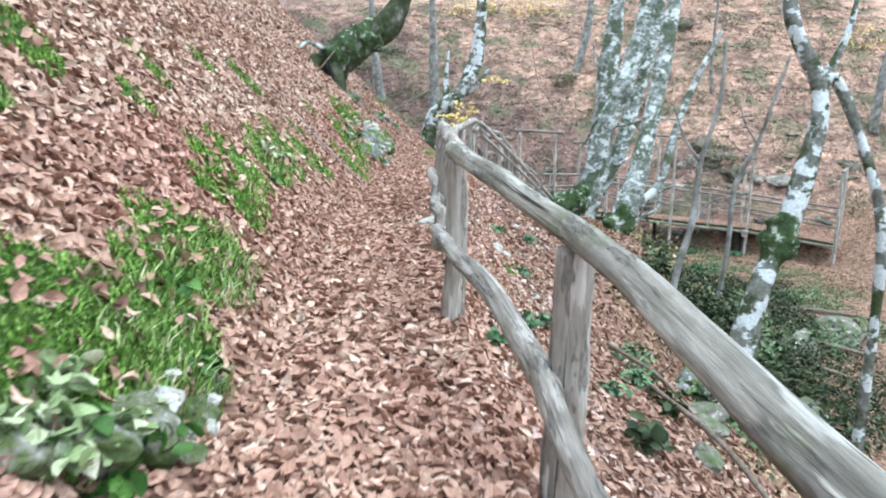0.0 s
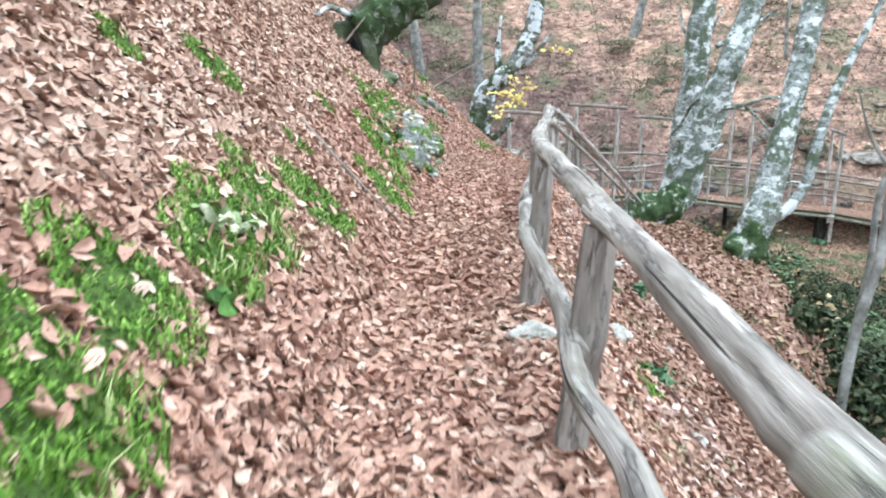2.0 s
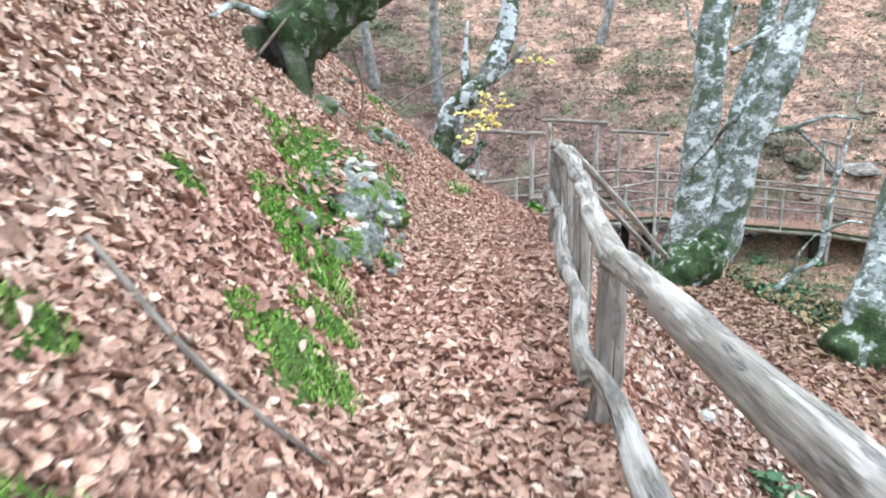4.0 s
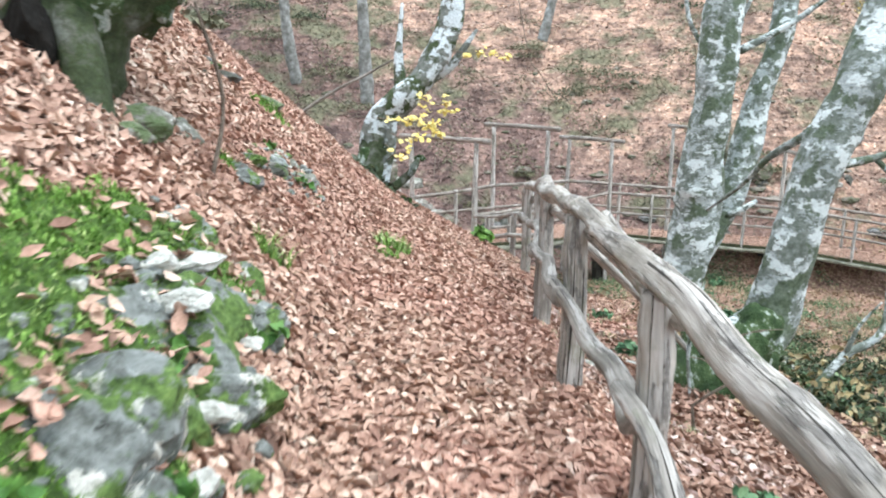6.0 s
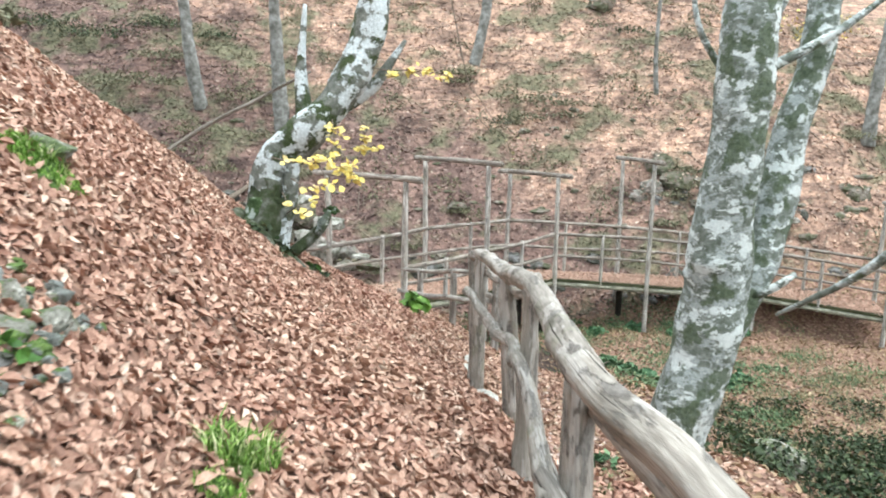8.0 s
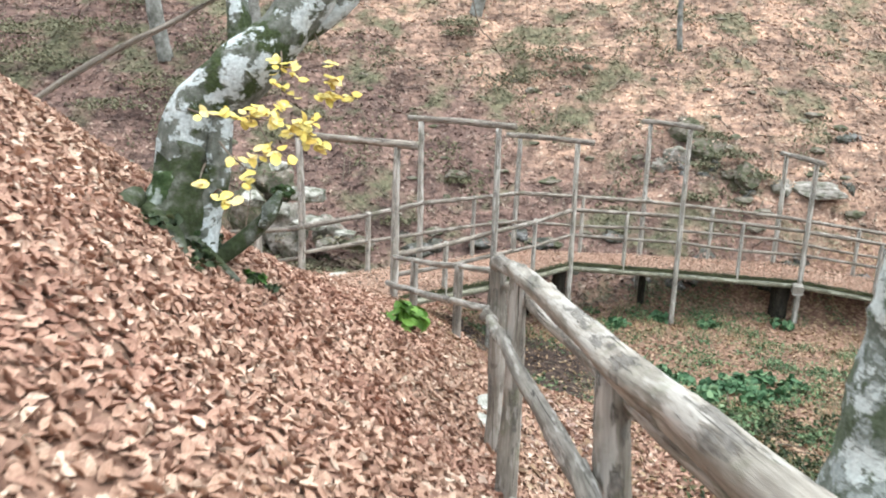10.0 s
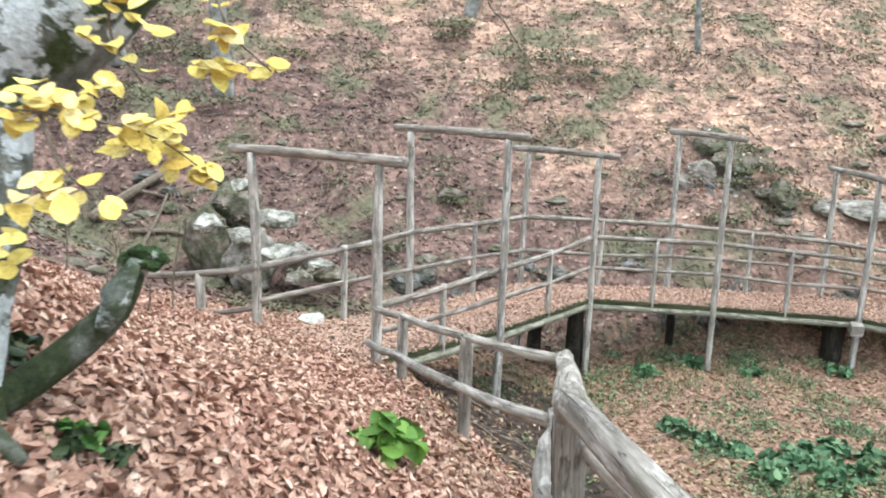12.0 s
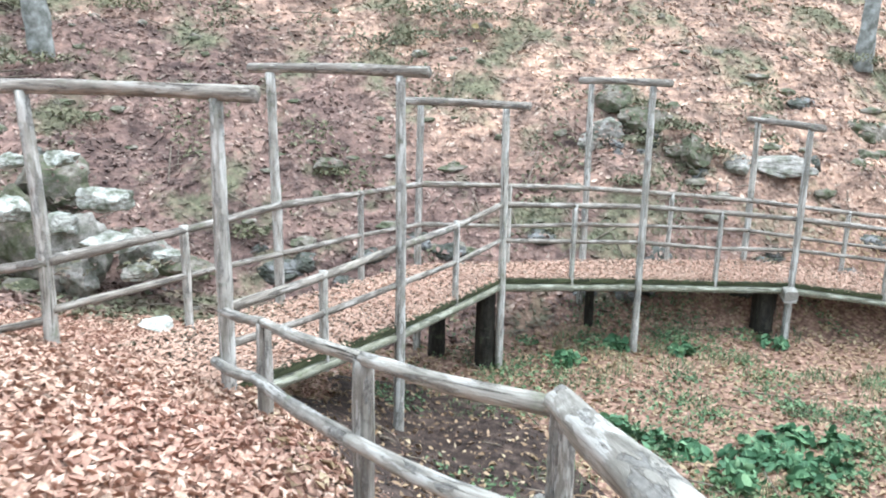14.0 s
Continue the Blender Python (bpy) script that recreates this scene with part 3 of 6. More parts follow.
# x, y, radius of the green patches along the foot of the bank
GREEN = [(-1.6, 12.2, .26), (-1.58, 12.7, .2), (-1.81, 13.36, .18), (-2.16, 13.96, .14), (-1.77, 14.63, .16), (-1.65, 7.1, .18), (-1.39, 2.49, .26), (-1.25, 2.46, .22), (-1.22, 2.15, .22), (-1.22, 2.85, .22), (-1.1, 3.06, .14), (-1.29, 3.72, .2), (-1.3, 3.3, .16), (-1.43, 3.83, .19), (-1.36, 4.1, .15), (-1.33, 3.55, .17), (-1.2, 3.9, .1), (-1.7, 5.5, .18), (-1.48, 5.45, .2), (-1.35, 5.1, .13), (-1.57, 4.95, .12), (-1.68, 7.76, .18), (-1.52, 8.9, .18), (-1.75, 13.6, .3), (-1.8, 14.0, .26), (-1.55, 13.2, .24), (-1.7, 14.9, .2), (-1.25, 13.2, .14), (-1.5, 14.0, .12), (-1.6, 14.4, .14), (-2.2, 3.6, .14), (-2.1, 5.2, .12), (-1.42, 2.3, .24), (-1.3, 2.75, .2), (-1.2, 3.2, .2), (-1.15, 2.2, .16), (-1.53, 5.3, .18), (-1.66, 6.1, .25), (-1.62, 6.85, .2), (-1.55, 7.45, .16), (-1.58, 8.75, .26), (-1.78, 8.1, .2),
         (-1.7, 7.3, .22), (-1.36, 10.7, .26), (-1.32, 11.3, .16), (-1.45, 11.9, .2), (-1.62, 12.4, .3), (-1.6, 12.9, .2), (-1.85, 14.4, .22), (-1.5, 14.75, .16), (-1.32, 13.6, .1), (-2.46, 4.5, .2), (-2.36, 6.1, .16), (-2.5, 9.5, .2), (-2.6, 8.2, .12),
         (-.44, 18.6, .16), (-.5, 18.2, .1), (-1.25, 16.0, .1), (-1.42, 15.05, .2), (-1.8, 20.5, .22), (-1.65, 17.0, .1), (-1.3, 4.3, .12), (-2.07, 11.5, .1), (-1.9, 9.6, .1), (.75, 8.6, .1), (.6, 5.0, .1)]

# ---- leaf litter ----
def litter():
    rng = np.random.default_rng(3)

    def dense(x, y):
        xl, xr = curve_at(XL, y), curve_at(XR, y)
        d = np.where(x > xr + 1.3, np.exp(-(x - xr - 1.3) / 1.2), np.where(x < xl - 1.6, np.exp((x - xl + 1.6) / 2.2), 1))
        for gx, gy, gr in GREEN:
            d = np.where(((x - gx) / .8) ** 2 + ((y - gy) / 1.2) ** 2 < (gr * .95) ** 2, d * .22, d)
        return rng.uniform(0, 1, len(x)) < d
    x, y = scatter(rng, 200000, -5.0, 4.4, .6, 20, dense)
    more = scatter(rng, 46000, -2.0, .9, .6, 18, dense)
    x, y = np.concatenate([x, more[0]]), np.concatenate([y, more[1]])
    z = land(x, y) + rng.uniform(-.005, .035, len(x))
    p, nrm, size = np.stack([x, y, z], 1), land_normal(x, y), rng.uniform(.06, .115, len(x))
    close = (x > -2.0) & (x < .9)
    size[close] *= .84
    tread = close & (np.abs(x - curve_at(XC, y)) < .5)
    close = close & ~tread
    tagged(leaves("trodden_leaf_litter", p[tread], nrm[tread], size[tread], LITTER, rng, True, .42, 1.0),
           "dry brown beech leaves trodden flat on the path", "leaf litter", kind="stuff")
    tagged(leaves("path_leaf_litter", p[close], nrm[close], size[close], LITTER, rng),
           "dry brown beech leaves beside the path", "leaf litter", kind="stuff")
    close = close | tread
    out = ~close & (x > .9)
    tagged(leaves("slope_leaf_litter", p[out], nrm[out], size[out], SLOPE_LITTER, rng, False),
           "dull brown leaves on the slope below the fence", "leaf litter", kind="stuff")
    close = close | out
    tagged(leaves("bank_leaf_litter", p[~close], nrm[~close], size[~close], BANK_LITTER, rng, False),
           "dry brown beech leaves over the steep bank", "leaf litter", kind="stuff")
    x, y = scatter(rng, 150000, -5.5, 5.5, 20, 41, dense)
    z = land(x, y) + rng.uniform(-.005, .035, len(x))
    p, nrm, size = np.stack([x, y, z], 1), land_normal(x, y), rng.uniform(.07, .12, len(x))
    close = (x > -1.6) & (x < 2.6) & (y < 29)
    tagged(leaves("slope_leaf_litter", p[close], nrm[close], size[close] * .95, LITTER, rng),
           "dry brown beech leaves on the path down to the bridge", "leaf litter", kind="stuff")
    tagged(leaves("lower_leaf_litter", p[~close], nrm[~close], size[~close], LITTER, rng, False),
           "dry brown beech leaves spread around the path", "leaf litter", kind="stuff")
    x, y = scatter(rng, 172000, -16, 34, 30, 68, lambda x, y: (rng.uniform(0, 1, len(x)) < np.clip(1.25 - (y - 40) / 40, .2, 1)) & ((y > 40.5) | (x > curve_at(XR, y) + .5)))
    low = y < 40.5
    z = land(x, y) + rng.uniform(0, .05, len(x))
    tagged(leaves("floor_leaf_litter", np.stack([x, y, z], 1)[low], land_normal(x, y)[low], rng.uniform(.08, .15, low.sum()), GULLY_LITTER, rng, False, .3),
           "brown leaves over the gully floor", "leaf litter", kind="stuff")
    x, y, z = x[~low], y[~low], z[~low]
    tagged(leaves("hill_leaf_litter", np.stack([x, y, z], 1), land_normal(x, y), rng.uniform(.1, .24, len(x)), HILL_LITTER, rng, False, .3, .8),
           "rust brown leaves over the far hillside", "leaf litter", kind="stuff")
    x, y = scatter(rng, 34000, 2.5, 18, 3, 34)
    z = land(x, y) + rng.uniform(0, .05, len(x))
    tagged(leaves("gully_leaf_litter", np.stack([x, y, z], 1), land_normal(x, y), rng.uniform(.08, .15, len(x)), GULLY_LITTER, rng, False, .3),
           "brown leaves down the side of the gully", "leaf litter", kind="stuff")

    x, y = scatter(rng, 26000, 0, 4.2, 2, 28, lambda x, y: (x > curve_at(XR, y) + .15) & (x < curve_at(XR, y) + 1.1 + .4 * np.sin(y * 1.7)) & (np.sin(x * 5 + y * 2.3) * np.sin(y * 3.1 - x) > -.3))
    z = land(x, y) + rng.uniform(.015, .05, len(x))
    tagged(leaves("bleached_leaf_litter", np.stack([x, y, z], 1), land_normal(x, y), rng.uniform(.05, .095, len(x)), PALE_LITTER, rng),
           "bleached greyish pink leaves on the slope below the fence", "leaf litter", kind="stuff")

    # grey-green low growth in drifts over the hill and the gully floor
    def drift(x, y):
        s = np.sin(.9 * x + 1.3 * np.sin(.5 * y)) * np.sin(.8 * y + 1.1 * np.sin(.7 * x)) + .5 * np.sin(2.3 * x + 1) * np.sin(1.9 * y)
        return rng.uniform(0, 1, len(x)) < np.clip((s - .35) * 1.6, 0, 1)
    x, y = scatter(rng, 90000, -14, 32, 40, 66, drift)
    z = land(x, y) + rng.uniform(.02, .22, len(x))
    tagged(leaves("hill_undergrowth", np.stack([x, y, z], 1), land_normal(x, y), rng.uniform(.08, .17, len(x)), HILL_LEAF, rng, False, .7),
           "low grey-green undergrowth in patches on the hill", "undergrowth", kind="stuff")
    x, y = scatter(rng, 24000, 5, 17, 27, 41, lambda x, y: drift(x, y) | drift(x * .7 + 2, y * .7))
    z = land(x, y) + rng.uniform(.02, .15, len(x))
    tagged(leaves("gully_undergrowth", np.stack([x, y, z], 1), land_normal(x, y), rng.uniform(.05, .11, len(x)), GULLY_LEAF, rng, False, .8),
           "low green plants in patches on the gully floor", "undergrowth", kind="stuff")

    # beyond x 6.5 extra dark leaves stand in for tree shade in the gully
    x, y = scatter(rng, 80000, 1.2, 13, 4, 30, lambda x, y: (drift(x * 1.3, y * 1.2) | ((x > 6.5) & (y > 14) & (rng.uniform(0, 1, len(x)) < .4))) & (x > curve_at(XR, y) + np.where(y < 11, 3.4, 1.9)))
    z = land(x, y) + rng.uniform(.02, .3, len(x))
    tagged(leaves("slope_undergrowth", np.stack([x, y, z], 1), land_normal(x, y), rng.uniform(.05, .12, len(x)), DARK_LEAF, rng, False, .8),
           "dark green ivy and brambles, thickened in place of shade down the gully side", "undergrowth", kind="stuff")


litter()


# ---- fence along the path ----
# foot x, head x, y, head z
POSTS = [(.62, .6, -.4, .7), (.42, .44, 2.5, .8), (.05, .06, 4.5, .94), (-.08, .02, 6.5, .93), (-.14, -.06, 8.3, .98), (.03, .06, 10.7, .82), (.22, .22, 12.3, .88), (.44, .42, 14.0, .91), (.53, .53, 15.55, .92),
         (.85, .85, 17.7, .69), (1.3, 1.32, 19.8, .5), (1.75, 1.63, 21.5, .19), (2.0, 2.0, 24.0, -.13), (2.35, 2.3, 25.6, -.48), (3.35, 3.35, 28.25, -1.28)]


def path_fence():
    fence = empty("wooden_fence", (.4, 10, 0), label="weathered grey rustic pole fence beside a leafy path", category="fence")
    tops = []
    for i, (x, xt, y, z) in enumerate(POSTS):
        zb = float(land(x, y)) - .3
        tall = z + (.06 if i in (12, 14) else -.01)
        k = 1.18 if i in (11, 12, 13) else 1
        tube("post", [(x, y, zb), ((x + xt) / 2 + .012, y, (zb + z) / 2), (xt, y, tall)], [.078 * k, .07 * k, .068 * k, .06 * k], WOOD, fence, seg=24, step=.045, rough=.08, seed=20 + i, knots=6, hewn=2.8, grain=.028)
        tops.append(Vector((xt, y, z + .045)))
    for i in range(len(tops) - 1):
        a, b = tops[i], tops[i + 1]
        d = (b - a).normalized()
        rng = random.Random(50 + i)
        ra, rb = (.063, .05) if i % 2 else (.054, .058)
        if i < 2:
            ra, rb = .054, .05
        thick = {8: 1.12, 9: 1.2, 10: 1.25, 11: 1.2, 12: 1.1, 13: 1.35}.get(i, 1)

        def bowed(p, q, w):
            pts = [p]
            for k in range(1, 4):
                pts.append(p.lerp(q, k / 4) + Vector((rng.uniform(-w, w), 0, rng.uniform(-w, w))))
            return pts + [q]
        tube("top_rail", bowed(a - d * .06 + Vector((.006, 0, -.006)), b + d * .1 + Vector((-.006, 0, .0)), .018), [ra * thick, (ra + rb) / 2 * thick, rb * thick], DARK_WOOD if i < 2 else WOOD, fence, seg=28, step=.035, rough=.05, seed=80 + i, knots=2, hewn=3.4, grain=.03)
        side = Vector((-.09, 0, 0))
        tube("mid_rail", bowed(a + side - d * .12 + Vector((0, 0, -.52)), b + side + d * .12 + Vector((0, 0, -.5)), .04), [.054, .046, .041], WOOD, fence, seg=18, step=.04, rough=.1, seed=120 + i, knots=5, grain=.035)
        if 7 <= i < 13:
            side = Vector((.075, 0, 0)) if i < 11 else Vector((.09, 0, 0))
            low = -.14 if i < 11 else -.2
            tube("outer_rail", bowed(a + side - d * .1 + Vector((0, 0, low)), b + side + d * .1 + Vector((0, 0, low - .03)), .015), [.04, .035, .036], WOOD, fence, seg=14, step=.06, rough=.07, seed=160 + i, knots=4, grain=.03)


path_fence()


def leaning_poles():
    for i, (a, b, r) in enumerate((((.66, 15.45, .92), (2.62, 18.15, -.95), .04), ((.7, 16.34, .67), (2.47, 18.19, -.92), .034))):
        a, b = Vector(a), Vector(b)
        tagged(tube("pole", [a, (a + b) / 2 + Vector((0, 0, .03)), b], [r, r * .95, r * .85], POLE, None, seg=12, step=.08, rough=.06, seed=180 + i, knots=3, grain=.025),
               "pale bare pole leaning from the fence down to a beech foot", "pole")


leaning_poles()


def lower_fence():
    fence = empty("wooden_fence", (2.8, 30.5, -2.5), label="grey pole fence leading from the path to the bridge", category="fence")
    pts = [(3.35, 28.25, -1.26), (2.92, 30.0, -1.63), (2.63, 32.5, -2.17), (2.33, 33.4, -2.3)]
    for i, (x, y, z) in enumerate(pts[1:3]):
        tube("post", [(x, y, float(land(x, y)) - .35), (x, y, z)], [.075, .07], WOOD, fence, seg=12, seed=200 + i, rough=.06, grain=.03)
    for i in range(3):
        a, b = Vector(pts[i]), Vector(pts[i + 1])
        tube("top_rail", [a, (a + b) / 2 + Vector((0, 0, -.02)), b], [.05, .046], WOOD, fence, seg=12, seed=210 + i, rough=.06, grain=.03)
        low = Vector((-.09, 0, -.55))
        tube("mid_rail", [a + low, (a + b) / 2 + low + Vector((0, 0, -.03)), b + low], [.06, .055], WOOD, fence, seg=12, seed=220 + i, rough=.07, grain=.03)


lower_fence()


# ---- footbridge ----
# near post, far post, deck height, height of the cross beam, near rail, far rail
PORTALS = [((2.33, 33.4), (.62, 34.7), -3.1, -.08, -2.3, -1.97), ((5.0, 35.85), (3.6, 37.4), -3.5, .12, -2.38, -1.95), ((8.2, 39.0), (7.0, 40.4), -3.88, -.5, -2.42, -2.17),
           ((11.65, 39.15), (11.35, 40.9), -4.22, -.05, -2.65, -2.5), ((15.35, 38.45), (15.8, 40.4), -4.42, -.9, -2.98, -2.9), ((18.9, 36.4), (19.9, 38.1), -4.75, -1.3, -3.35, -3.3)]


def box_data(a, b, half_w, half_h):
    """A beam of rectangular section from a to b, with chamfered edges."""
    a, b = Vector(a), Vector(b)
    d = (b - a).normalized()
    s = d.cross(Vector((0, 0, 1))).normalized()
    u = s.cross(d)
    c = min(half_w, half_h) * .2
    sec = [(half_w, half_h - c), (half_w - c, half_h), (-half_w + c, half_h), (-half_w, half_h - c), (-half_w, -half_h + c), (-half_w + c, -half_h), (half_w - c, -half_h), (half_w, -half_h + c)]
    v = [p + s * x + u * z for p in (a, b) for x, z in sec]
    f = [(i, (i + 1) % 8, 8 + (i + 1) % 8, 8 + i) for i in range(8)] + [tuple(reversed(range(8))), tuple(range(8, 16))]
    length = (b - a).length
    uv = [(i / 8 * .4, 0 if k == 0 else length) for k in range(2) for i in range(8)]
    return v, f, uv


def footbridge():
    br = empty("footbridge", (8, 38, -3.5), label="rustic pole footbridge with portal frames and leaf-covered deck", category="bridge")
    rng = random.Random(9)
    deck = np.random.default_rng(5)
    lx = []
    for i, (n, f, zd, zt, _, _) in enumerate(PORTALS):
        n3, f3 = Vector((*n, zd)), Vector((*f, zd))
        out = (n3 - f3).normalized()
        for k, p in enumerate((n3 + out * .06, f3 - out * .06)):
            g = float(land(p.x, p.y)) - .3
            top = Vector((p.x + rng.uniform(-.05, .05), p.y, zt - .05))
            tube("portal_post", [(p.x, p.y, g), (p.x + rng.uniform(-.03, .03), p.y, (g + zt) / 2), top], [.085, .078, .07], POLE, br, seg=9, step=.2, seed=300 + 2 * i + k, rough=.05, knots=4)
        e = out * .5
        up = Vector((0, 0, zt + rng.uniform(-.02, .02)))
        a, b = Vector((n3.x, n3.y, 0)) + e + up, Vector((f3.x, f3.y, 0)) - e + up
        tube("cross_beam", [a, (a + b) / 2 + Vector((0, 0, .02)), b], [.085, .075, .08], RAIL, br, seg=9, step=.2, seed=330 + i, rough=.05)
    for i in range(len(PORTALS) - 1):
        (n0, f0, z0, _, nr0, fr0), (n1, f1, z1, _, nr1, fr1) = PORTALS[i], PORTALS[i + 1]
        n0, n1, f0, f1 = Vector((*n0, z0)), Vector((*n1, z1)), Vector((*f0, z0)), Vector((*f1, z1))
        for k, (a, b, ra, rb) in enumerate(((n0, n1, nr0, nr1), (f0, f1, fr0, fr1))):
            down = Vector((0, 0, -.24))
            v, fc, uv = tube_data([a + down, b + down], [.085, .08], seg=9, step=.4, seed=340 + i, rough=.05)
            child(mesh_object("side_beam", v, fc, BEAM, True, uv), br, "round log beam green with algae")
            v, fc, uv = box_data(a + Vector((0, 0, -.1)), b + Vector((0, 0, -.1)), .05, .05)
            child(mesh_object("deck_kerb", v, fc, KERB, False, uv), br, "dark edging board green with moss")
            for h, r, nm in ((1.0, .062, "top_rail"), (.5, .05, "mid_rail")):
                p, q = Vector((a.x, a.y, a.z + h * (ra - a.z))), Vector((b.x, b.y, b.z + h * (rb - b.z)))
                m = (p + q) / 2 + Vector((0, 0, rng.uniform(-.05, .03)))
                tube(nm, [p, m, q], [r, r * .9, r * .95], RAIL, br, seg=8, step=.2, seed=int(350 + 10 * i + 5 * k + h * 3), rough=.07, knots=3)
            m = (a + b) / 2
            tube("baluster", [m + Vector((0, 0, -.32)), Vector((m.x, m.y, (ra + rb) / 2 + .04))], [.062, .058], POLE, br, seg=8, step=.2, seed=400 + 2 * i + k, rough=.06)
        count = int((n1 - n0).length / .2)
        for j in range(count):
            t = (j + .5) / count
            a, b = n0.lerp(n1, t), f0.lerp(f1, t)
            drop = Vector((0, 0, -.12 + rng.uniform(-.008, .008)))
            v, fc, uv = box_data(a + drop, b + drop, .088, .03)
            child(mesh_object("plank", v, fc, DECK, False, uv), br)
        q = int((n1 - n0).length * 1500)
        s, t = deck.uniform(0, 1, q), deck.uniform(-.03, 1.03, q)
        p = np.array(n0) * ((1 - s) * (1 - t))[:, None] + np.array(n1) * (s * (1 - t))[:, None] + np.array(f0) * ((1 - s) * t)[:, None] + np.array(f1) * (s * t)[:, None]
        p[:, 2] += deck.uniform(-.075, .01, q)
        lx.append(p)
    p = np.concatenate(lx)
    up = np.tile((0.0, 0, 1), (len(p), 1))
    tagged(leaves("deck_leaf_litter", p, up, deck.uniform(.05, .085, len(p)), DECK_LITTER, deck, False, .15), "brown leaves lying on the bridge deck", "leaf litter", kind="stuff")
    # railing that runs on beyond the first portal
    for h, r, nm in ((1.16, .06, "top_rail"), (.5, .05, "mid_rail")):
        a, b = Vector((.62, 34.7, -3.14 + h)), Vector((-1.15 if h > 1 else -.5, 35.25, -3.38 + h))
        tube(nm, [a, (a + b) / 2 + Vector((0, 0, -.03)), b], [r, r * .95, r * .9], RAIL, br, seg=8, step=.2, seed=int(430 + h * 9), rough=.07)
    tube("baluster", [(-.32, 35.0, float(land(-.32, 35.0)) - .3), (-.32, 35.0, -2.12)], [.08, .075], POLE, br, seg=8, step=.2, seed=440, rough=.06)
    # piers, their near-black colour carrying the shading under the deck
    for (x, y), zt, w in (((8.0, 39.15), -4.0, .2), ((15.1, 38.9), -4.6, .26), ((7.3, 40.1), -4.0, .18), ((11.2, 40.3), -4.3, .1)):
        tube("pier", [(x, y, float(land(x, y)) - .4), (x, y, zt)], [w * 1.05, w], PIER, br, "log pier coloured black for the shade under the deck", seg=10, step=.2, seed=int(x * 9), rough=.05)
    v, fc, uv = box_data((15.2, 38.2, -4.75), (15.45, 38.75, -4.6), .15, .15)
    child(mesh_object("bracket", v, fc, POLE, False, uv), br)


footbridge()


# ---- trees ----
def pile(name, label, category, place, size, mat, seed, squash=.6):
    """A rounded, broken stone resting in the ground."""
    bm = bmesh.new()
    bmesh.ops.create_icosphere(bm, subdivisions=4, radius=1)
    off = Vector((seed * 7.3, seed * 3.1, seed))
    rng = random.Random(seed)
    cuts = [(Vector((rng.uniform(-1, 1), rng.uniform(-1, 1), rng.uniform(-.4, 1))).normalized(), rng.uniform(.5, .8)) for _ in range(7)]
    for v in bm.verts:
        c = v.co.copy()
        c = c * (1 + .32 * noise.noise(c * 1.3 + off))
        for n, d in cuts:
            over = c.dot(n) - d
            if over > 0:
                c -= n * over * .85
        c = c * (1 + .09 * noise.noise(c * 4 + off) + .06 * noise.noise(c * 9 + off) + .03 * noise.noise(c * 20 + off))
        v.co = Vector((c.x * size[0], c.y * size[1], c.z * size[2]))
    me = bpy.data.meshes.new(name)
    bm.to_mesh(me)
    bm.free()
    me.materials.append(mat)
    ob = new(name, me)
    ob.location = place
    ob.rotation_euler = (0, 0, seed)
    return tagged(ob, label, category)


def moss_sleeve(points, radii, seed):
    v, f, uv = tube_data(points, radii, seg=20, step=.05, rough=.08, seed=seed, knots=16)
    out = []
    for p in v:
        p = Vector(p)
        n = noise.noise(p * 4.2 + Vector((seed, 0, 0))) + .5 * noise.noise(p * 11)
        axis = min((Vector(q) for q in spline(points, .1)[0]), key=lambda q: (q - p).length)
        out.append(axis + (p - axis) * (.93 + .38 * n))
    return out, f, uv


def tree(label, trunk, radii, limbs=(), moss=None, seed=0, bark=BARK, other={}):
    base = Vector(trunk[0])
    t = empty("tree", base, label=label, category="tree")
    stem = tube("trunk", trunk, radii, bark, t, seg=16, step=.09, rough=.06 if bark in (BARK, STEM_BARK) else .1, seed=seed, knots=10)
    for i, (pts, rr) in enumerate(limbs):
        tube("limb", pts, rr, other.get(i, bark), t, seg=9, step=.1, rough=.07, seed=seed + 11 + i, knots=3)
    if moss:
        v, f, uv = moss_sleeve(moss[0], moss[1], seed + 5)
        grown_on(mesh_object("moss", v, f, MOSS, True, uv), stem, "thick dark green moss")
    return t


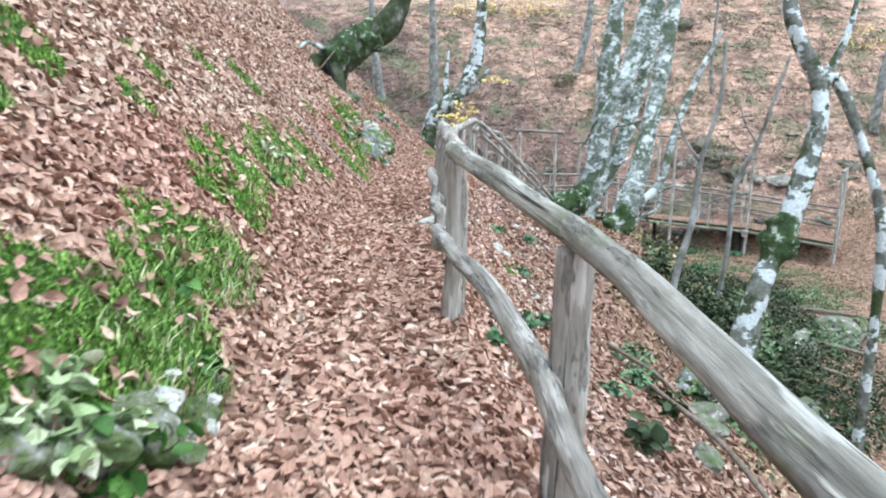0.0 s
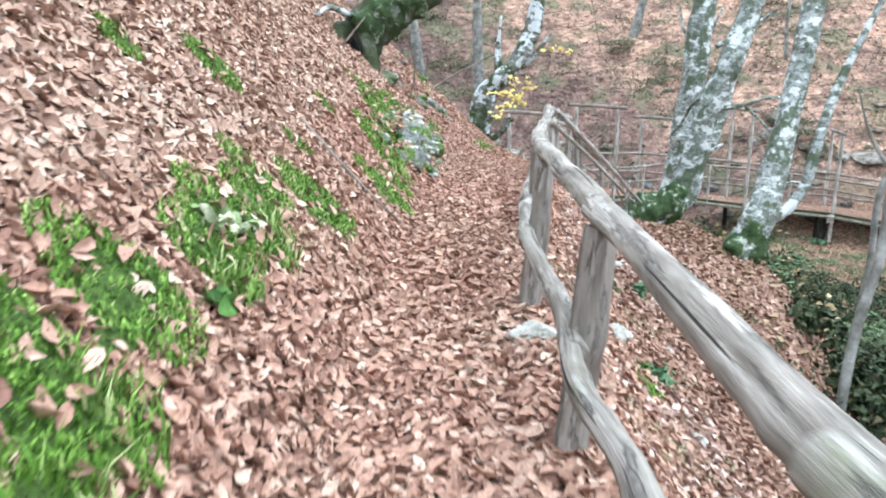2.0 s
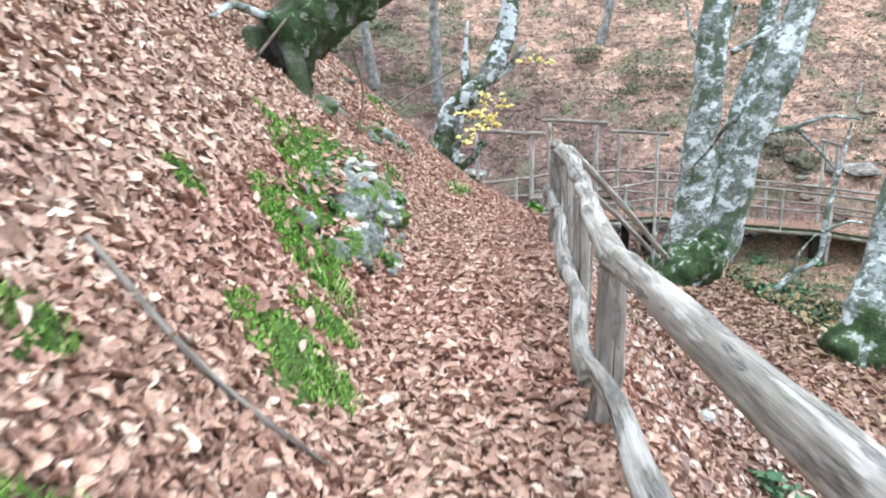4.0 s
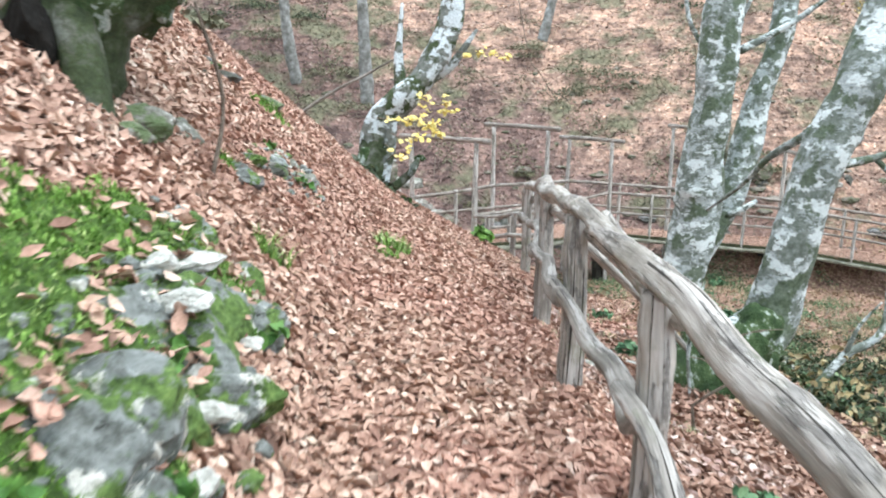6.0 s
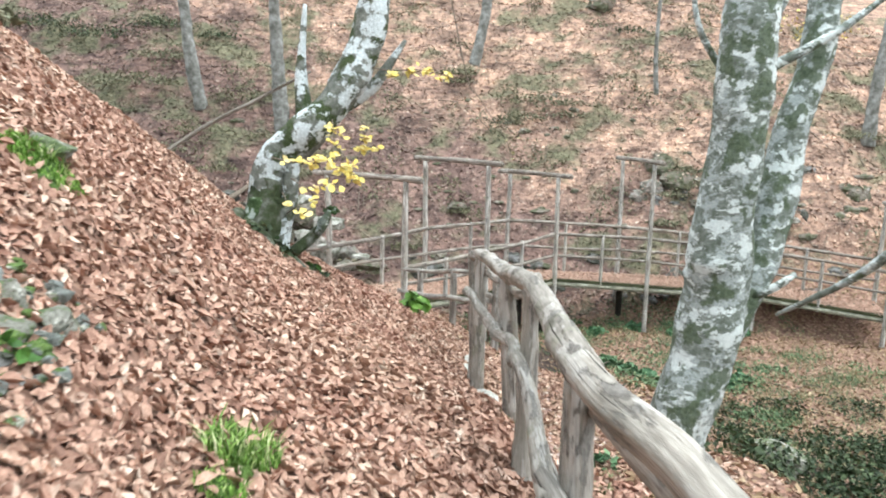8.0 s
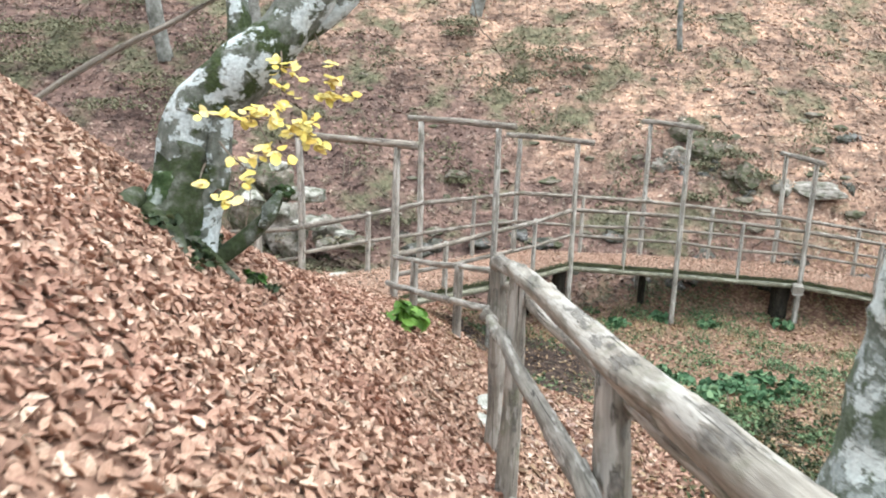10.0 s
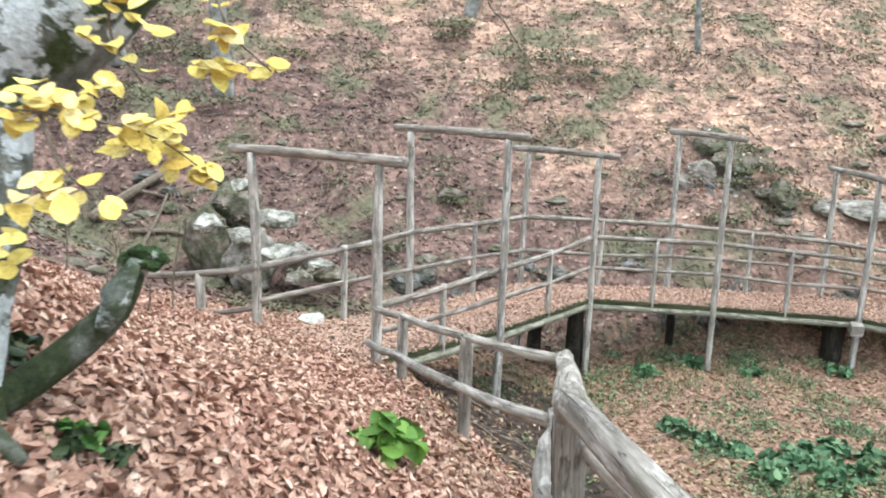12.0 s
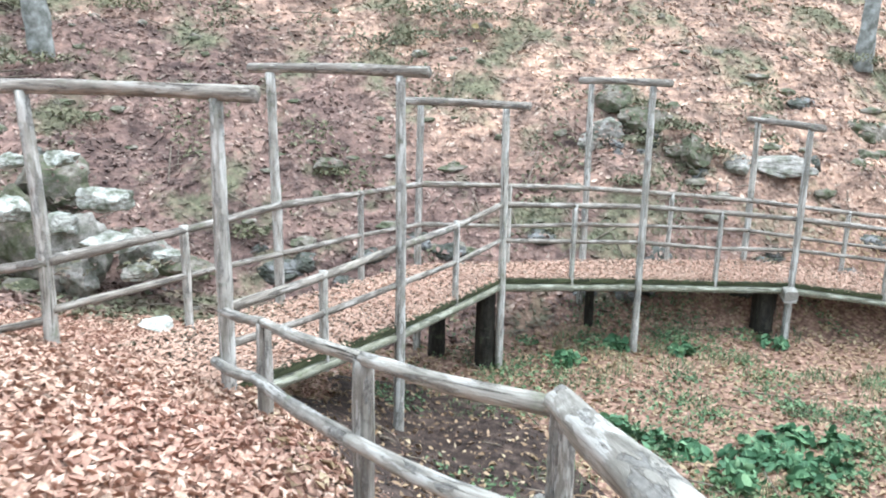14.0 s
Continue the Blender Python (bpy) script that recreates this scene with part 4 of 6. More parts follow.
def beeches():
    tree("thick leaning beech with pale lichen and mossy foot",
         [(2.36, 18.05, -2.00), (2.51, 18.15, -1.40), (2.83, 18.30, -1.14), (3.17, 18.45, -0.94), (3.47, 18.60, -0.77), (3.55, 18.59, -0.33), (3.65, 18.58, 0.15), (3.80, 18.57, 0.86), (3.98, 18.56, 1.38), (4.14, 18.55, 1.83), (4.59, 18.80, 3.43), (4.89, 19.00, 6.73), (4.99, 19.20, 10.23)],
         [.4, .34, .31, .29, .265, .25, .24, .235, .23, .22, .19, .14, .05],
         [([(4.59, 18.80, 3.43), (5.29, 18.50, 4.83), (6.09, 18.40, 6.83)], [.1, .07, .02]), ([(4.89, 19.00, 5.63), (4.19, 19.50, 7.23), (3.69, 19.80, 9.03)], [.08, .05, .015]),
          ([(3.82, 18.58, .85), (4.5, 18.75, .95), (5.0, 18.8, 1.1), (5.6, 19.0, 1.05)], [.06, .04, .03, .015]),
          ([(4.5, 18.75, .95), (4.9, 18.75, .6), (5.2, 18.7, .25)], [.03, .022, .008]),
          ([(4.03, 18.70, 1.36), (3.79, 19.00, 1.10), (3.65, 19.30, 0.88), (3.60, 19.70, 0.54), (3.48, 20.30, 0.13)], [.06, .045, .035, .03, .016])],
         ([(2.45, 18.05, -1.7), (2.55, 18.1, -1.28), (2.85, 18.25, -1.05), (3.17, 18.4, -0.88), (3.43, 18.54, -0.7)], [.5, .46, .42, .35, .2]), 1)
    tree("twin-stemmed beech with pale lichen bark",
         [(3.97, 22.80, -2.88), (4.12, 22.90, -2.28), (4.22, 22.90, -1.78), (4.41, 22.90, -1.10), (4.51, 22.90, -0.35), (4.52, 22.90, 0.38), (4.60, 22.90, 1.08), (4.61, 22.90, 1.77), (4.63, 22.90, 2.45), (4.73, 23.00, 3.35), (4.88, 23.10, 6.05), (4.78, 23.30, 10.95)],
         [.46, .4, .375, .36, .35, .34, .32, .3, .29, .26, .18, .05],
         [([(4.62, 23.05, -1.23), (4.86, 23.10, -0.73), (5.16, 23.16, -0.11), (5.40, 23.27, 0.72), (5.6, 23.37, 1.55), (5.83, 23.44, 2.25), (6.0, 23.57, 3.15), (6.42, 23.85, 5.97), (6.62, 24.05, 9.97)], [.2, .24, .235, .225, .205, .2, .19, .13, .04]),
          ([(4.92, 23.35, 1.87), (4.92, 23.10, 2.37), (5.14, 22.95, 3.06)], [.04, .033, .025]),
          ([(5.17, 23.35, 2.17), (5.82, 23.15, 2.57), (6.45, 23.05, 3.06)], [.06, .05, .035]),
          ([(4.82, 23.45, 1.97), (4.42, 23.55, 2.57), (4.30, 23.65, 3.17)], [.045, .035, .025]),
          ([(5.02, 22.95, -0.43), (5.22, 22.82, -0.28), (5.43, 22.80, -0.14)], [.06, .05, .035])], None, 2)
    tree("beech with lichen-white bark and a mossy hump",
         [(3.0, 14.3, -1.6), (3.3, 14.42, -.95), (3.6, 14.6, -.2), (3.67, 14.67, .05), (3.86, 14.87, .91), (4.08, 15.09, 1.9), (4.18, 15.24, 2.56), (4.5, 15.6, 4.6), (4.6, 15.8, 8)],
         [.24, .22, .2, .2, .17, .155, .15, .11, .03],
         [([(3.5, 14.5, -.55), (3.91, 14.61, -.35), (4.17, 14.69, .05), (4.28, 14.8, .51), (4.6, 15, 1.5), (5.2, 15.2, 2.8)], [.09, .09, .08, .075, .06, .04])],
         ([(3.1, 14.3, -1.35), (3.3, 14.4, -.95), (3.45, 14.48, -.55)], [.2, .3, .17]), 3)
    tree("crooked mossy tree on the gully side",
         [(4.1, 10.65, -3.3), (4.6, 10.9, -1.4), (4.85, 11.03, -.77), (5.27, 11.25, .39), (5.45, 11.46, 1.54), (4.99, 11.69, 2.75), (4.8, 11.9, 4.4)],
         [.26, .18, .17, .15, .13, .1, .03],
         [([(5.45, 11.46, 1.54), (5.65, 11.5, 1.8), (6.05, 11.36, .99), (6.42, 11.11, -.31), (6.5, 11.1, -1.9), (6.5, 11.1, -4.6)], [.09, .09, .08, .08, .08, .09]),
          ([(5.5, 11.5, 1.7), (5.9, 11.7, 2.6), (6.1, 11.9, 3.8)], [.07, .05, .02])],
         ([(4.75, 10.98, -1.0), (4.9, 11.05, -.6), (5.05, 11.12, -.2)], [.14, .26, .14]), 4, MOSSY_BARK)
    # leaning tree with the yellow sprays
    t = tree("gnarled leaning beech with white lichen and moss",
         [(-.76, 26.28, -.89), (-.67, 26.3, -.25), (-.64, 26.34, .04), (-.63, 26.41, .3), (-.57, 26.47, .64), (-.42, 26.49, .9), (-.15, 26.47, 1.13), (.14, 26.46, 1.42), (.4, 26.47, 1.72), (.68, 26.52, 2.25), (.95, 26.6, 3.2), (1.05, 26.87, 6.2), (.94, 27.1, 10.3)],
         [.36, .27, .245, .24, .25, .27, .28, .275, .26, .25, .21, .15, .04],
         [([(-0.24, 26.54, 1.06), (-0.08, 26.61, 1.33), (-0.09, 26.70, 1.68), (-0.12, 26.78, 2.08), (-0.05, 26.87, 3.07)], [0.156, 0.130, 0.117, 0.091, 0.026]),
          ([(0.06, 26.58, 1.33), (0.26, 26.69, 1.53), (0.60, 26.69, 1.69), (0.96, 26.67, 1.96), (1.40, 26.63, 2.60)], [0.147, 0.140, 0.112, 0.098, 0.028]),
          ([(-0.26, 26.40, 0.97), (-0.28, 26.38, 0.66), (-0.31, 26.28, 0.27), (-0.40, 26.23, -0.08), (-0.47, 26.14, -0.46), (-0.53, 26.12, -0.83)], [0.112, 0.125, 0.125, 0.138, 0.175, 0.250]),
          ([(-.78, 26.05, -.6), (-.44, 26.2, -.56), (-.23, 26.35, -.48), (-.01, 26.45, -.32), (.15, 26.45, -.16), (.25, 26.42, .04)], [.14, .1, .085, .08, .072, .056])],
         ([(-.78, 26.24, -.89), (-.69, 26.26, -.31), (-.66, 26.3, .04), (-.65, 26.36, .27)], [.4, .3, .255, .22]), 5, MOSSY_BARK, {3: ROOT_BARK})
    for k, (x, y, z, s) in enumerate(((.27, 26.42, .1, .06), (.33, 26.43, .13, .055), (.22, 26.41, .11, .05), (.38, 26.44, .1, .04), (.29, 26.4, .15, .045), (.35, 26.4, .08, .045))):
        child(pile("moss", "", "", (x, y, z), (s * 1.3, s, s * .8), MOSS, 12 + k), t, "dark moss on a broken limb")
    tube("broken_end", [(.1, 26.4, -.24), (.18, 26.37, -.08), (.27, 26.37, .1)], [.05, .08, .03], BARK, t, "bleached bare wood", seg=11, step=.035, rough=.22, seed=91, knots=5)
    low = [(-.78, 26.25, -.9), (-.69, 26.26, -.25), (-.66, 26.3, .05), (-.65, 26.37, .3), (-.6, 26.43, .55)]
    tube("foot", low, [.4, .3, .26, .25, .2], ROOT_BARK, t, "dark mossy foot of the trunk", seg=18, step=.06, rough=.1, seed=92, knots=14)
    for k, (pts, r) in enumerate((([(-.95, 26.1, .0), (-.7, 25.75, -.12), (-.55, 25.4, -.22), (-.45, 25.1, -.4)], .1), ([(-1.0, 26.1, .1), (-1.05, 25.6, .05), (-.95, 25.2, -.05)], .11), ([(-.6, 26.1, -.25), (-.35, 25.85, -.42), (-.1, 25.7, -.62)], .08),
                                  ([(-.45, 26.25, .3), (-.55, 26.15, -.1), (-.5, 26.0, -.5)], .12))):
        tube("root", pts, [r, r * .8, r * .5], ROOT_BARK, t, seg=9, step=.06, rough=.12, seed=600 + k, knots=4)
    # tree over the bank, with its roots laid bare
    t = tree("mossy hollow tree leaning out from the bank",
             [(-2.75, 16.5, .9), (-2.66, 16.42, 1.5), (-2.52, 16.4, 1.95), (-2.2, 16.48, 2.3), (-1.75, 16.58, 2.6), (-1.3, 16.7, 2.95), (-1.0, 16.85, 3.7), (-.85, 17, 5.4), (-.75, 17.1, 8.5)],
             [.46, .44, .42, .36, .31, .27, .22, .15, .05],
             [([(-2.42, 16.2, 2.1), (-2.3, 16.02, 1.75), (-2.22, 15.92, 1.4), (-2.2, 15.9, 1.15)], [.17, .13, .12, .14]), ([(-2.75, 16.2, 2.1), (-2.82, 15.95, 1.9), (-2.95, 15.7, 1.8), (-3.05, 15.4, 1.85)], [.17, .12, .1, .06]),
              ([(-2.6, 16.1, 2.3), (-2.85, 15.7, 2.4), (-3.0, 15.4, 2.25)], [.06, .04, .02]), ([(-2.62, 16.05, 1.6), (-2.55, 15.75, 1.55), (-2.4, 15.5, 1.5), (-2.2, 15.35, 1.3)], [.12, .09, .06, .03])],
             ([(-2.5, 16.38, 2.02), (-2.2, 16.46, 2.3), (-1.9, 16.52, 2.5), (-1.5, 16.62, 2.8)], [.4, .4, .36, .27]), 6, ROOT_BARK, {2: BARK})
    # solid black lump on the trunk in place of a shaded hole
    hollow = pile("hollow", "", "", (-2.53, 15.95, 1.88), (.15, .12, .27), HOLLOW_SHADE, 9)
    child(hollow, t, "black lump painted as the shaded hollow in the foot")
    # thin stems
    thin = [((3.5, 11.6, -2.0), (3.85, 12.0, -.5), (4.35, 12.3, 2.4), .05), ((6.2, 17, -3.4), (6.6, 17.3, -.4), (7.6, 17.5, 2.6), .055),
            ((-.85, 50.3, .3), (-1.0, 50.2, 3), (-1.3, 50, 9), .3), ((-4.45, 51.6, 1.3), (-4.9, 51.6, 4), (-5.4, 51.6, 10), .27),
            ((9.0, 55.5, 4), (9.6, 55.5, 7), (10.0, 55.5, 13), .25), ((17, 50.4, 2.6), (16.8, 50.4, 5), (17, 50.4, 11), .1), ((25.2, 45.8, .3), (25.3, 45.8, 3), (26, 45.8, 10), .26)]
    for i, (a, b, c, r) in enumerate(thin):
        a = (a[0], a[1], float(land(a[0], a[1])) - .2)
        if a[1] < 40:
            pts = [Vector(a).lerp(Vector(b), k / 3) for k in range(3)] + [Vector(b).lerp(Vector(c), k / 3) for k in range(4)]
            pts = [p + Vector((random.uniform(-.09, .09), random.uniform(-.09, .09), 0)) for p in pts]
            side = [([pts[3], pts[3] + Vector((.3, .1, .35)), pts[3] + Vector((.8, .1, .5))], [r * .5, r * .35, r * .15]), ([pts[4], pts[4] + Vector((-.3, 0, .4)), pts[4] + Vector((-.5, 0, .9))], [r * .5, r * .35, r * .15])]
            tree("crooked slender sapling with bare twigs", pts, [r * 1.2, r, r * .5], side, None, 40 + i, STEM_BARK)
        else:
            tree("slender grey beech stem", [a, b, c], [r * 1.2, r, r * .5], (), None, 40 + i, STEM_BARK)


beeches()


def on_land(x, y, dz=0):
    return (x, y, float(land(x, y)) + dz)


LEDGE_ROCKS = []
for s, (x, y, size, dz) in enumerate(((-1.42, 12.75, (.2, .3, .2), -.06), (-1.36, 13.05, (.2, .26, .2), -.05), (-1.46, 12.4, (.17, .26, .17), -.05), (-1.68, 12.45, (.16, .22, .14), -.05), (-1.5, 13.35, (.2, .28, .26), -.07), (-1.4, 13.9, (.22, .3, .26), -.08), (-1.4, 14.45, (.2, .34, .26), -.07), (-1.25, 14.9, (.15, .22, .18), -.05), (-1.62, 14.2, (.2, .3, .24), -.1), (-1.55, 13.7, (.26, .4, .3), -.12), (-1.3, 14.2, (.2, .4, .22), -.08), (-1.5, 14.7, (.24, .34, .3), -.1), (-1.32, 13.4, (.16, .26, .18), -.06),
                                      (-2.12, 16.25, (.14, .26, .13), -.02), (-2.05, 15.95, (.12, .2, .08), -.02), (-2.0, 17.0, (.2, .3, .14), -.07), (-1.35, 18.3, (.13, .16, .1), -.03), (-1.5, 17.95, (.12, .15, .11), -.03), (-1.28, 18.7, (.12, .18, .1), -.04), (-1.45, 18.6, (.1, .14, .1), -.04), (-1.95, 20.9, (.2, .3, .16), -.06), (-1.6, 15.4, (.14, .2, .14), -.04), (-1.35, 15.3, (.12, .2, .12), -.04))):
    pile("rock", "grey rock with moss and white lichen, bedded in the bank", "rock", on_land(x, y, dz), size, LEDGE if y < 15.6 else ROCK, s + 1)
    if y < 15.6:
        LEDGE_ROCKS.append((on_land(x, y, dz), size))
crag = random.Random(62)
BEDDED = []
for s, (x, y, w) in enumerate(((14.3, 45.1, .5), (14.7, 44.8, .6), (14.9, 45.4, .45), (15.3, 44.7, .5), (15.6, 44.3, .45), (15.1, 44.2, .4), (16.1, 43.9, .5), (16.5, 43.3, .4), (14.4, 44.4, .35), (13.2, 42.8, .45), (-.2, 45.1, .5), (.5, 44.2, .55), (.9, 44.7, .4), (.1, 43.6, .4), (-.8, 46.8, .5), (-.4, 46.1, .4),
                              (-2.8, 46.8, .6), (-2.2, 46.2, .5), (1.2, 43.0, .45), (1.9, 43.4, .4), (25.3, 46.3, .5), (22.5, 43.2, .6), (21, 44.4, .5), (19.8, 42.4, .5), (17.6, 43.2, .4), (19.4, 43.0, .4), (4.2, 44.3, .35))):
    size = (w * crag.uniform(.9, 1.4), w * .7, w * crag.uniform(.4, .8))
    BEDDED.append((on_land(x, y, -.16), size))
    pile("rock", "dark rock bedded in the far hillside", "rock", on_land(x, y, -.16), size, FOOT_ROCK if s % 3 else HILL_ROCK, s + 41)
foot = random.Random(61)
for s in range(22):
    x = 4.5 + 16 * (s + foot.uniform(-.3, .3)) / 22
    y = 43.6 - .16 * x + .9 * math.sin(x * .23) + foot.uniform(-.9, .7)
    w = foot.uniform(.35, .8)
    size = (w, w * .7, w * foot.uniform(.35, .65))
    BEDDED.append((on_land(x, y, -.1), size))
    pile("rock", "dark rock at the foot of the hill", "rock", on_land(x, y, -.1), size, FOOT_ROCK, s + 151)
for s, (x, y, size, dz) in enumerate(((1.65, 39.9, (.40, .3, .18), .08), (-.1, 7.75, (.07, .17, .09), .03), 
                                      (1.95, 23.4, (.16, .24, .1), .03), (.62, 9.4, (.12, .14, .08), .02), (1.25, 17.6, (.08, .12, .06), .02), (-1.0, 2.6, (.08, .1, .07), .06), (-1.43, 14.82, (.16, .07, .05), .17), (-1.4, 14.42, (.14, .11, .05), .18), (-1.52, 14.6, (.08, .1, .05), .16), (-1.39, 13.64, (.09, .07, .04), .17), (-1.22, 13.98, (.05, .09, .04), .1), (-1.2, 13.6, (.06, .1, .05), .06), (-1.3, 14.15, (.05, .06, .04), .08), (-1.2, 14.7, (.04, .07, .04), .05), (-1.05, 13.3, (.05, .07, .04), .03), (-1.5, 18.2, (.06, .08, .05), .03))):
    pile("stone", "pale bare stone among the leaves", "stone", on_land(x, y, dz), size, PALE_ROCK, s + 20)

pile("rock", "broad pale rock slab with moss on the far slope", "rock", on_land(18.4, 42.5, .0), (1.25, .6, .34), LICHEN_ROCK, 27)

for s, (x, y, size, dz) in enumerate(((-1.04, 2.4, (.16, .2, .13), -.02), (-1.12, 2.15, (.17, .2, .14), -.03), (-.95, 2.7, (.12, .18, .1), -.02), (-.9, 2.5, (.1, .12, .08), -.01), (-1.2, 2.0, (.16, .2, .12), -.03), (-1.0, 2.95, (.1, .14, .08), -.02))):
    pile("rock", "low grey rock cushioned with moss at the path edge", "rock", on_land(x, y, dz), size, MOSSY_ROCK, s + 101)
for s, (x, y, size, dz) in enumerate(((-.99, 2.5, (.07, .09, .045), .1), (-.9, 2.82, (.035, .05, .03), .07), (-.86, 2.7, (.03, .06, .03), .06), (-1.02, 2.75, (.04, .04, .03), .08))):
    pile("stone", "bare white stone lying on mossy rock", "stone", on_land(x, y, dz), size, PALE_ROCK, s + 121)
for s, (x, y, size, dz) in enumerate(((3.5, 10.05, (.36, .4, .46), .05), (3.75, 10.5, (.4, .45, .5), .0), (3.3, 9.7, (.25, .25, .2), .0))):
    pile("rock", "dark rock thick with moss beside the crooked tree", "rock", on_land(x, y, dz), size, LEDGE, s + 131)

OUTCROP = [((0.92, 42.0, -2.49), (.72, .45, .3)), ((1.02, 41.8, -3.33), (.75, .45, .27)), ((-0.81, 42.2, -2.63), (.6, .5, .34)), ((-0.01, 42.3, -2.99), (.5, .4, .3)), ((-0.01, 43.4, -1.81), (.42, .4, .2)), ((-0.98, 43.6, -1.84), (.36, .4, .22)), ((2.02, 42.0, -3.76), (.4, .35, .22))]
for s, (place, size) in enumerate(OUTCROP):
    pile("rock", "broken pale rock with white lichen at the foot of the hill", "rock", place, tuple(.88 * q for q in size), WHITE_ROCK, s + 141)
for s, (place, size) in enumerate((((0.14, 43.0, -3.69), (.9, .75, 1.15)), ((-0.85, 43.4, -3.47), (1.0, .7, 1.2)), ((1.52, 43.0, -3.78), (.8, .7, .75)), ((-0.33, 44.4, -2.55), (1.2, .9, .9)), ((0.29, 41.9, -3.97), (.42, .4, .55)), ((2.34, 42.0, -3.97), (.75, .5, .26)), ((1.46, 41.6, -3.92), (.5, .4, .22)))):
    pile("rock", "dark mossy rock of an outcrop at the foot of the hill", "rock", place, tuple(.9 * q for q in size), HILL_ROCK if s % 2 else LICHEN_ROCK, s + 171)
    BEDDED.append((place, size))
for s, (x, y, size, dz) in enumerate(((14.6, 45.2, (.8, .7, .5), .0), (15.7, 44.9, (.9, .6, .5), .0), (16.5, 43.7, (.9, .6, .5), .0), (13.9, 45.1, (.5, .45, .35), .0), (15.2, 46.0, (.9, .6, .6), .0), (6.4, 46.2, (.5, .4, .25), .0), (17.6, 43.0, (.6, .4, .35), .0), (17.3, 58.9, (.9, .7, .5), .1))):
    pile("rock", "dark lichen-grey crag standing out of the far slope", "rock", on_land(x, y, dz), size, HILL_ROCK if s % 3 else LICHEN_ROCK, s + 181)
    BEDDED.append((on_land(x, y, dz), size))



def bare_bank():
    """Dark bare earth with roots where the bank breaks off below the fence, the pit's shadow included in its colour."""
    xs, ys = np.linspace(2.9, 7.4, 30), np.linspace(29.6, 38.4, 44)
    verts, faces = [], []
    for j, y in enumerate(ys):
        for i, x in enumerate(xs):
            u, v = i / 29 * 2 - 1, j / 43 * 2 - 1
            rim = (abs(u) ** 3 + abs(v) ** 3) ** (1 / 3) + .16 * math.sin(5 * v + 3 * u) + .1 * math.sin(11 * u - 4 * v)
            x2 = x + .35 * (v + .3) + .1 * math.sin(y * 2.1)
            verts.append(on_land(x2, float(y), .07 * min(1, (1 - rim) * 4) + .03 * noise.noise(Vector((x * 3, y * 3, 0))) if rim < 1 else -.05))
    for j in range(43):
        for i in range(29):
            k = j * 30 + i
            faces.append((k, k + 1, k + 31, k + 30))
    tagged(mesh_object("bare_soil", verts, faces, BANK_SOIL), "dark bare earth beneath the bridge, shadow of the pit in its colour", "soil", kind="stuff")
    rng = np.random.default_rng(66)
    n = 900
    x, y = rng.uniform(3.2, 7.4, n), rng.uniform(30, 38, n)
    tagged(leaves("fallen_leaves", np.stack([x, y, land(x, y) + rng.uniform(.06, .11, n)], 1), land_normal(x, y), rng.uniform(.08, .13, n), GULLY_LITTER, rng, False, .4),
           "scattered brown leaves on the bare bank", "leaf litter", kind="stuff")
    for i in range(12):
        x, y = rng.uniform(3.2, 4.6), rng.uniform(30.5, 35.5)
        dx, dy = rng.uniform(.5, 1.3), rng.uniform(-.5, .5)
        p = [Vector(on_land(x + dx * k / 3, y + dy * k / 3, .09 + .05 * math.sin(k * 2 + i))) for k in range(4)]
        tagged(tube("root", p, [.022, .016, .006], TWIG, None, seg=6, step=.08, rough=.12, seed=700 + i), "bare brown root hanging out of the bank", "root")


bare_bank()


def leaves_on_rocks():
    rng = np.random.default_rng(63)
    p, nrm = [], []
    for place, size in BEDDED:
        for _ in range(46):
            a, up = rng.uniform(0, 6.28), rng.uniform(.1, 1)
            d = np.array((math.cos(a) * math.sqrt(1 - up * up), math.sin(a) * math.sqrt(1 - up * up), up))
            p.append(np.array(place) + d * np.array(size) * rng.uniform(.9, 1.02))
            nrm.append(d * .4 + np.array((0, 0, .8)))
    tagged(leaves("fallen_leaves", np.array(p), np.array(nrm), rng.uniform(.1, .2, len(p)), HILL_LITTER, rng, False, .3),
           "brown leaves caught on the hillside rocks", "leaf litter", kind="stuff")


leaves_on_rocks()


def leaves_on_ledge():
    rng = np.random.default_rng(64)
    p, nrm = [], []
    for place, size in LEDGE_ROCKS:
        for _ in range(44):
            a, up = rng.uniform(0, 6.28), rng.uniform(.55, 1)
            d = np.array((math.cos(a) * math.sqrt(1 - up * up), math.sin(a) * math.sqrt(1 - up * up), up))
            if d[0] > .25:
                continue
            p.append(np.array(place) + d * np.array(size) * rng.uniform(.85, .98))
            nrm.append(d * .4 + np.array((.2, 0, .8)))
    tagged(leaves("fallen_leaves", np.array(p), np.array(nrm), rng.uniform(.06, .11, len(p)), LITTER, rng, True, .5),
           "brown leaves lying on the mossy ledge", "leaf litter", kind="stuff")


leaves_on_ledge()


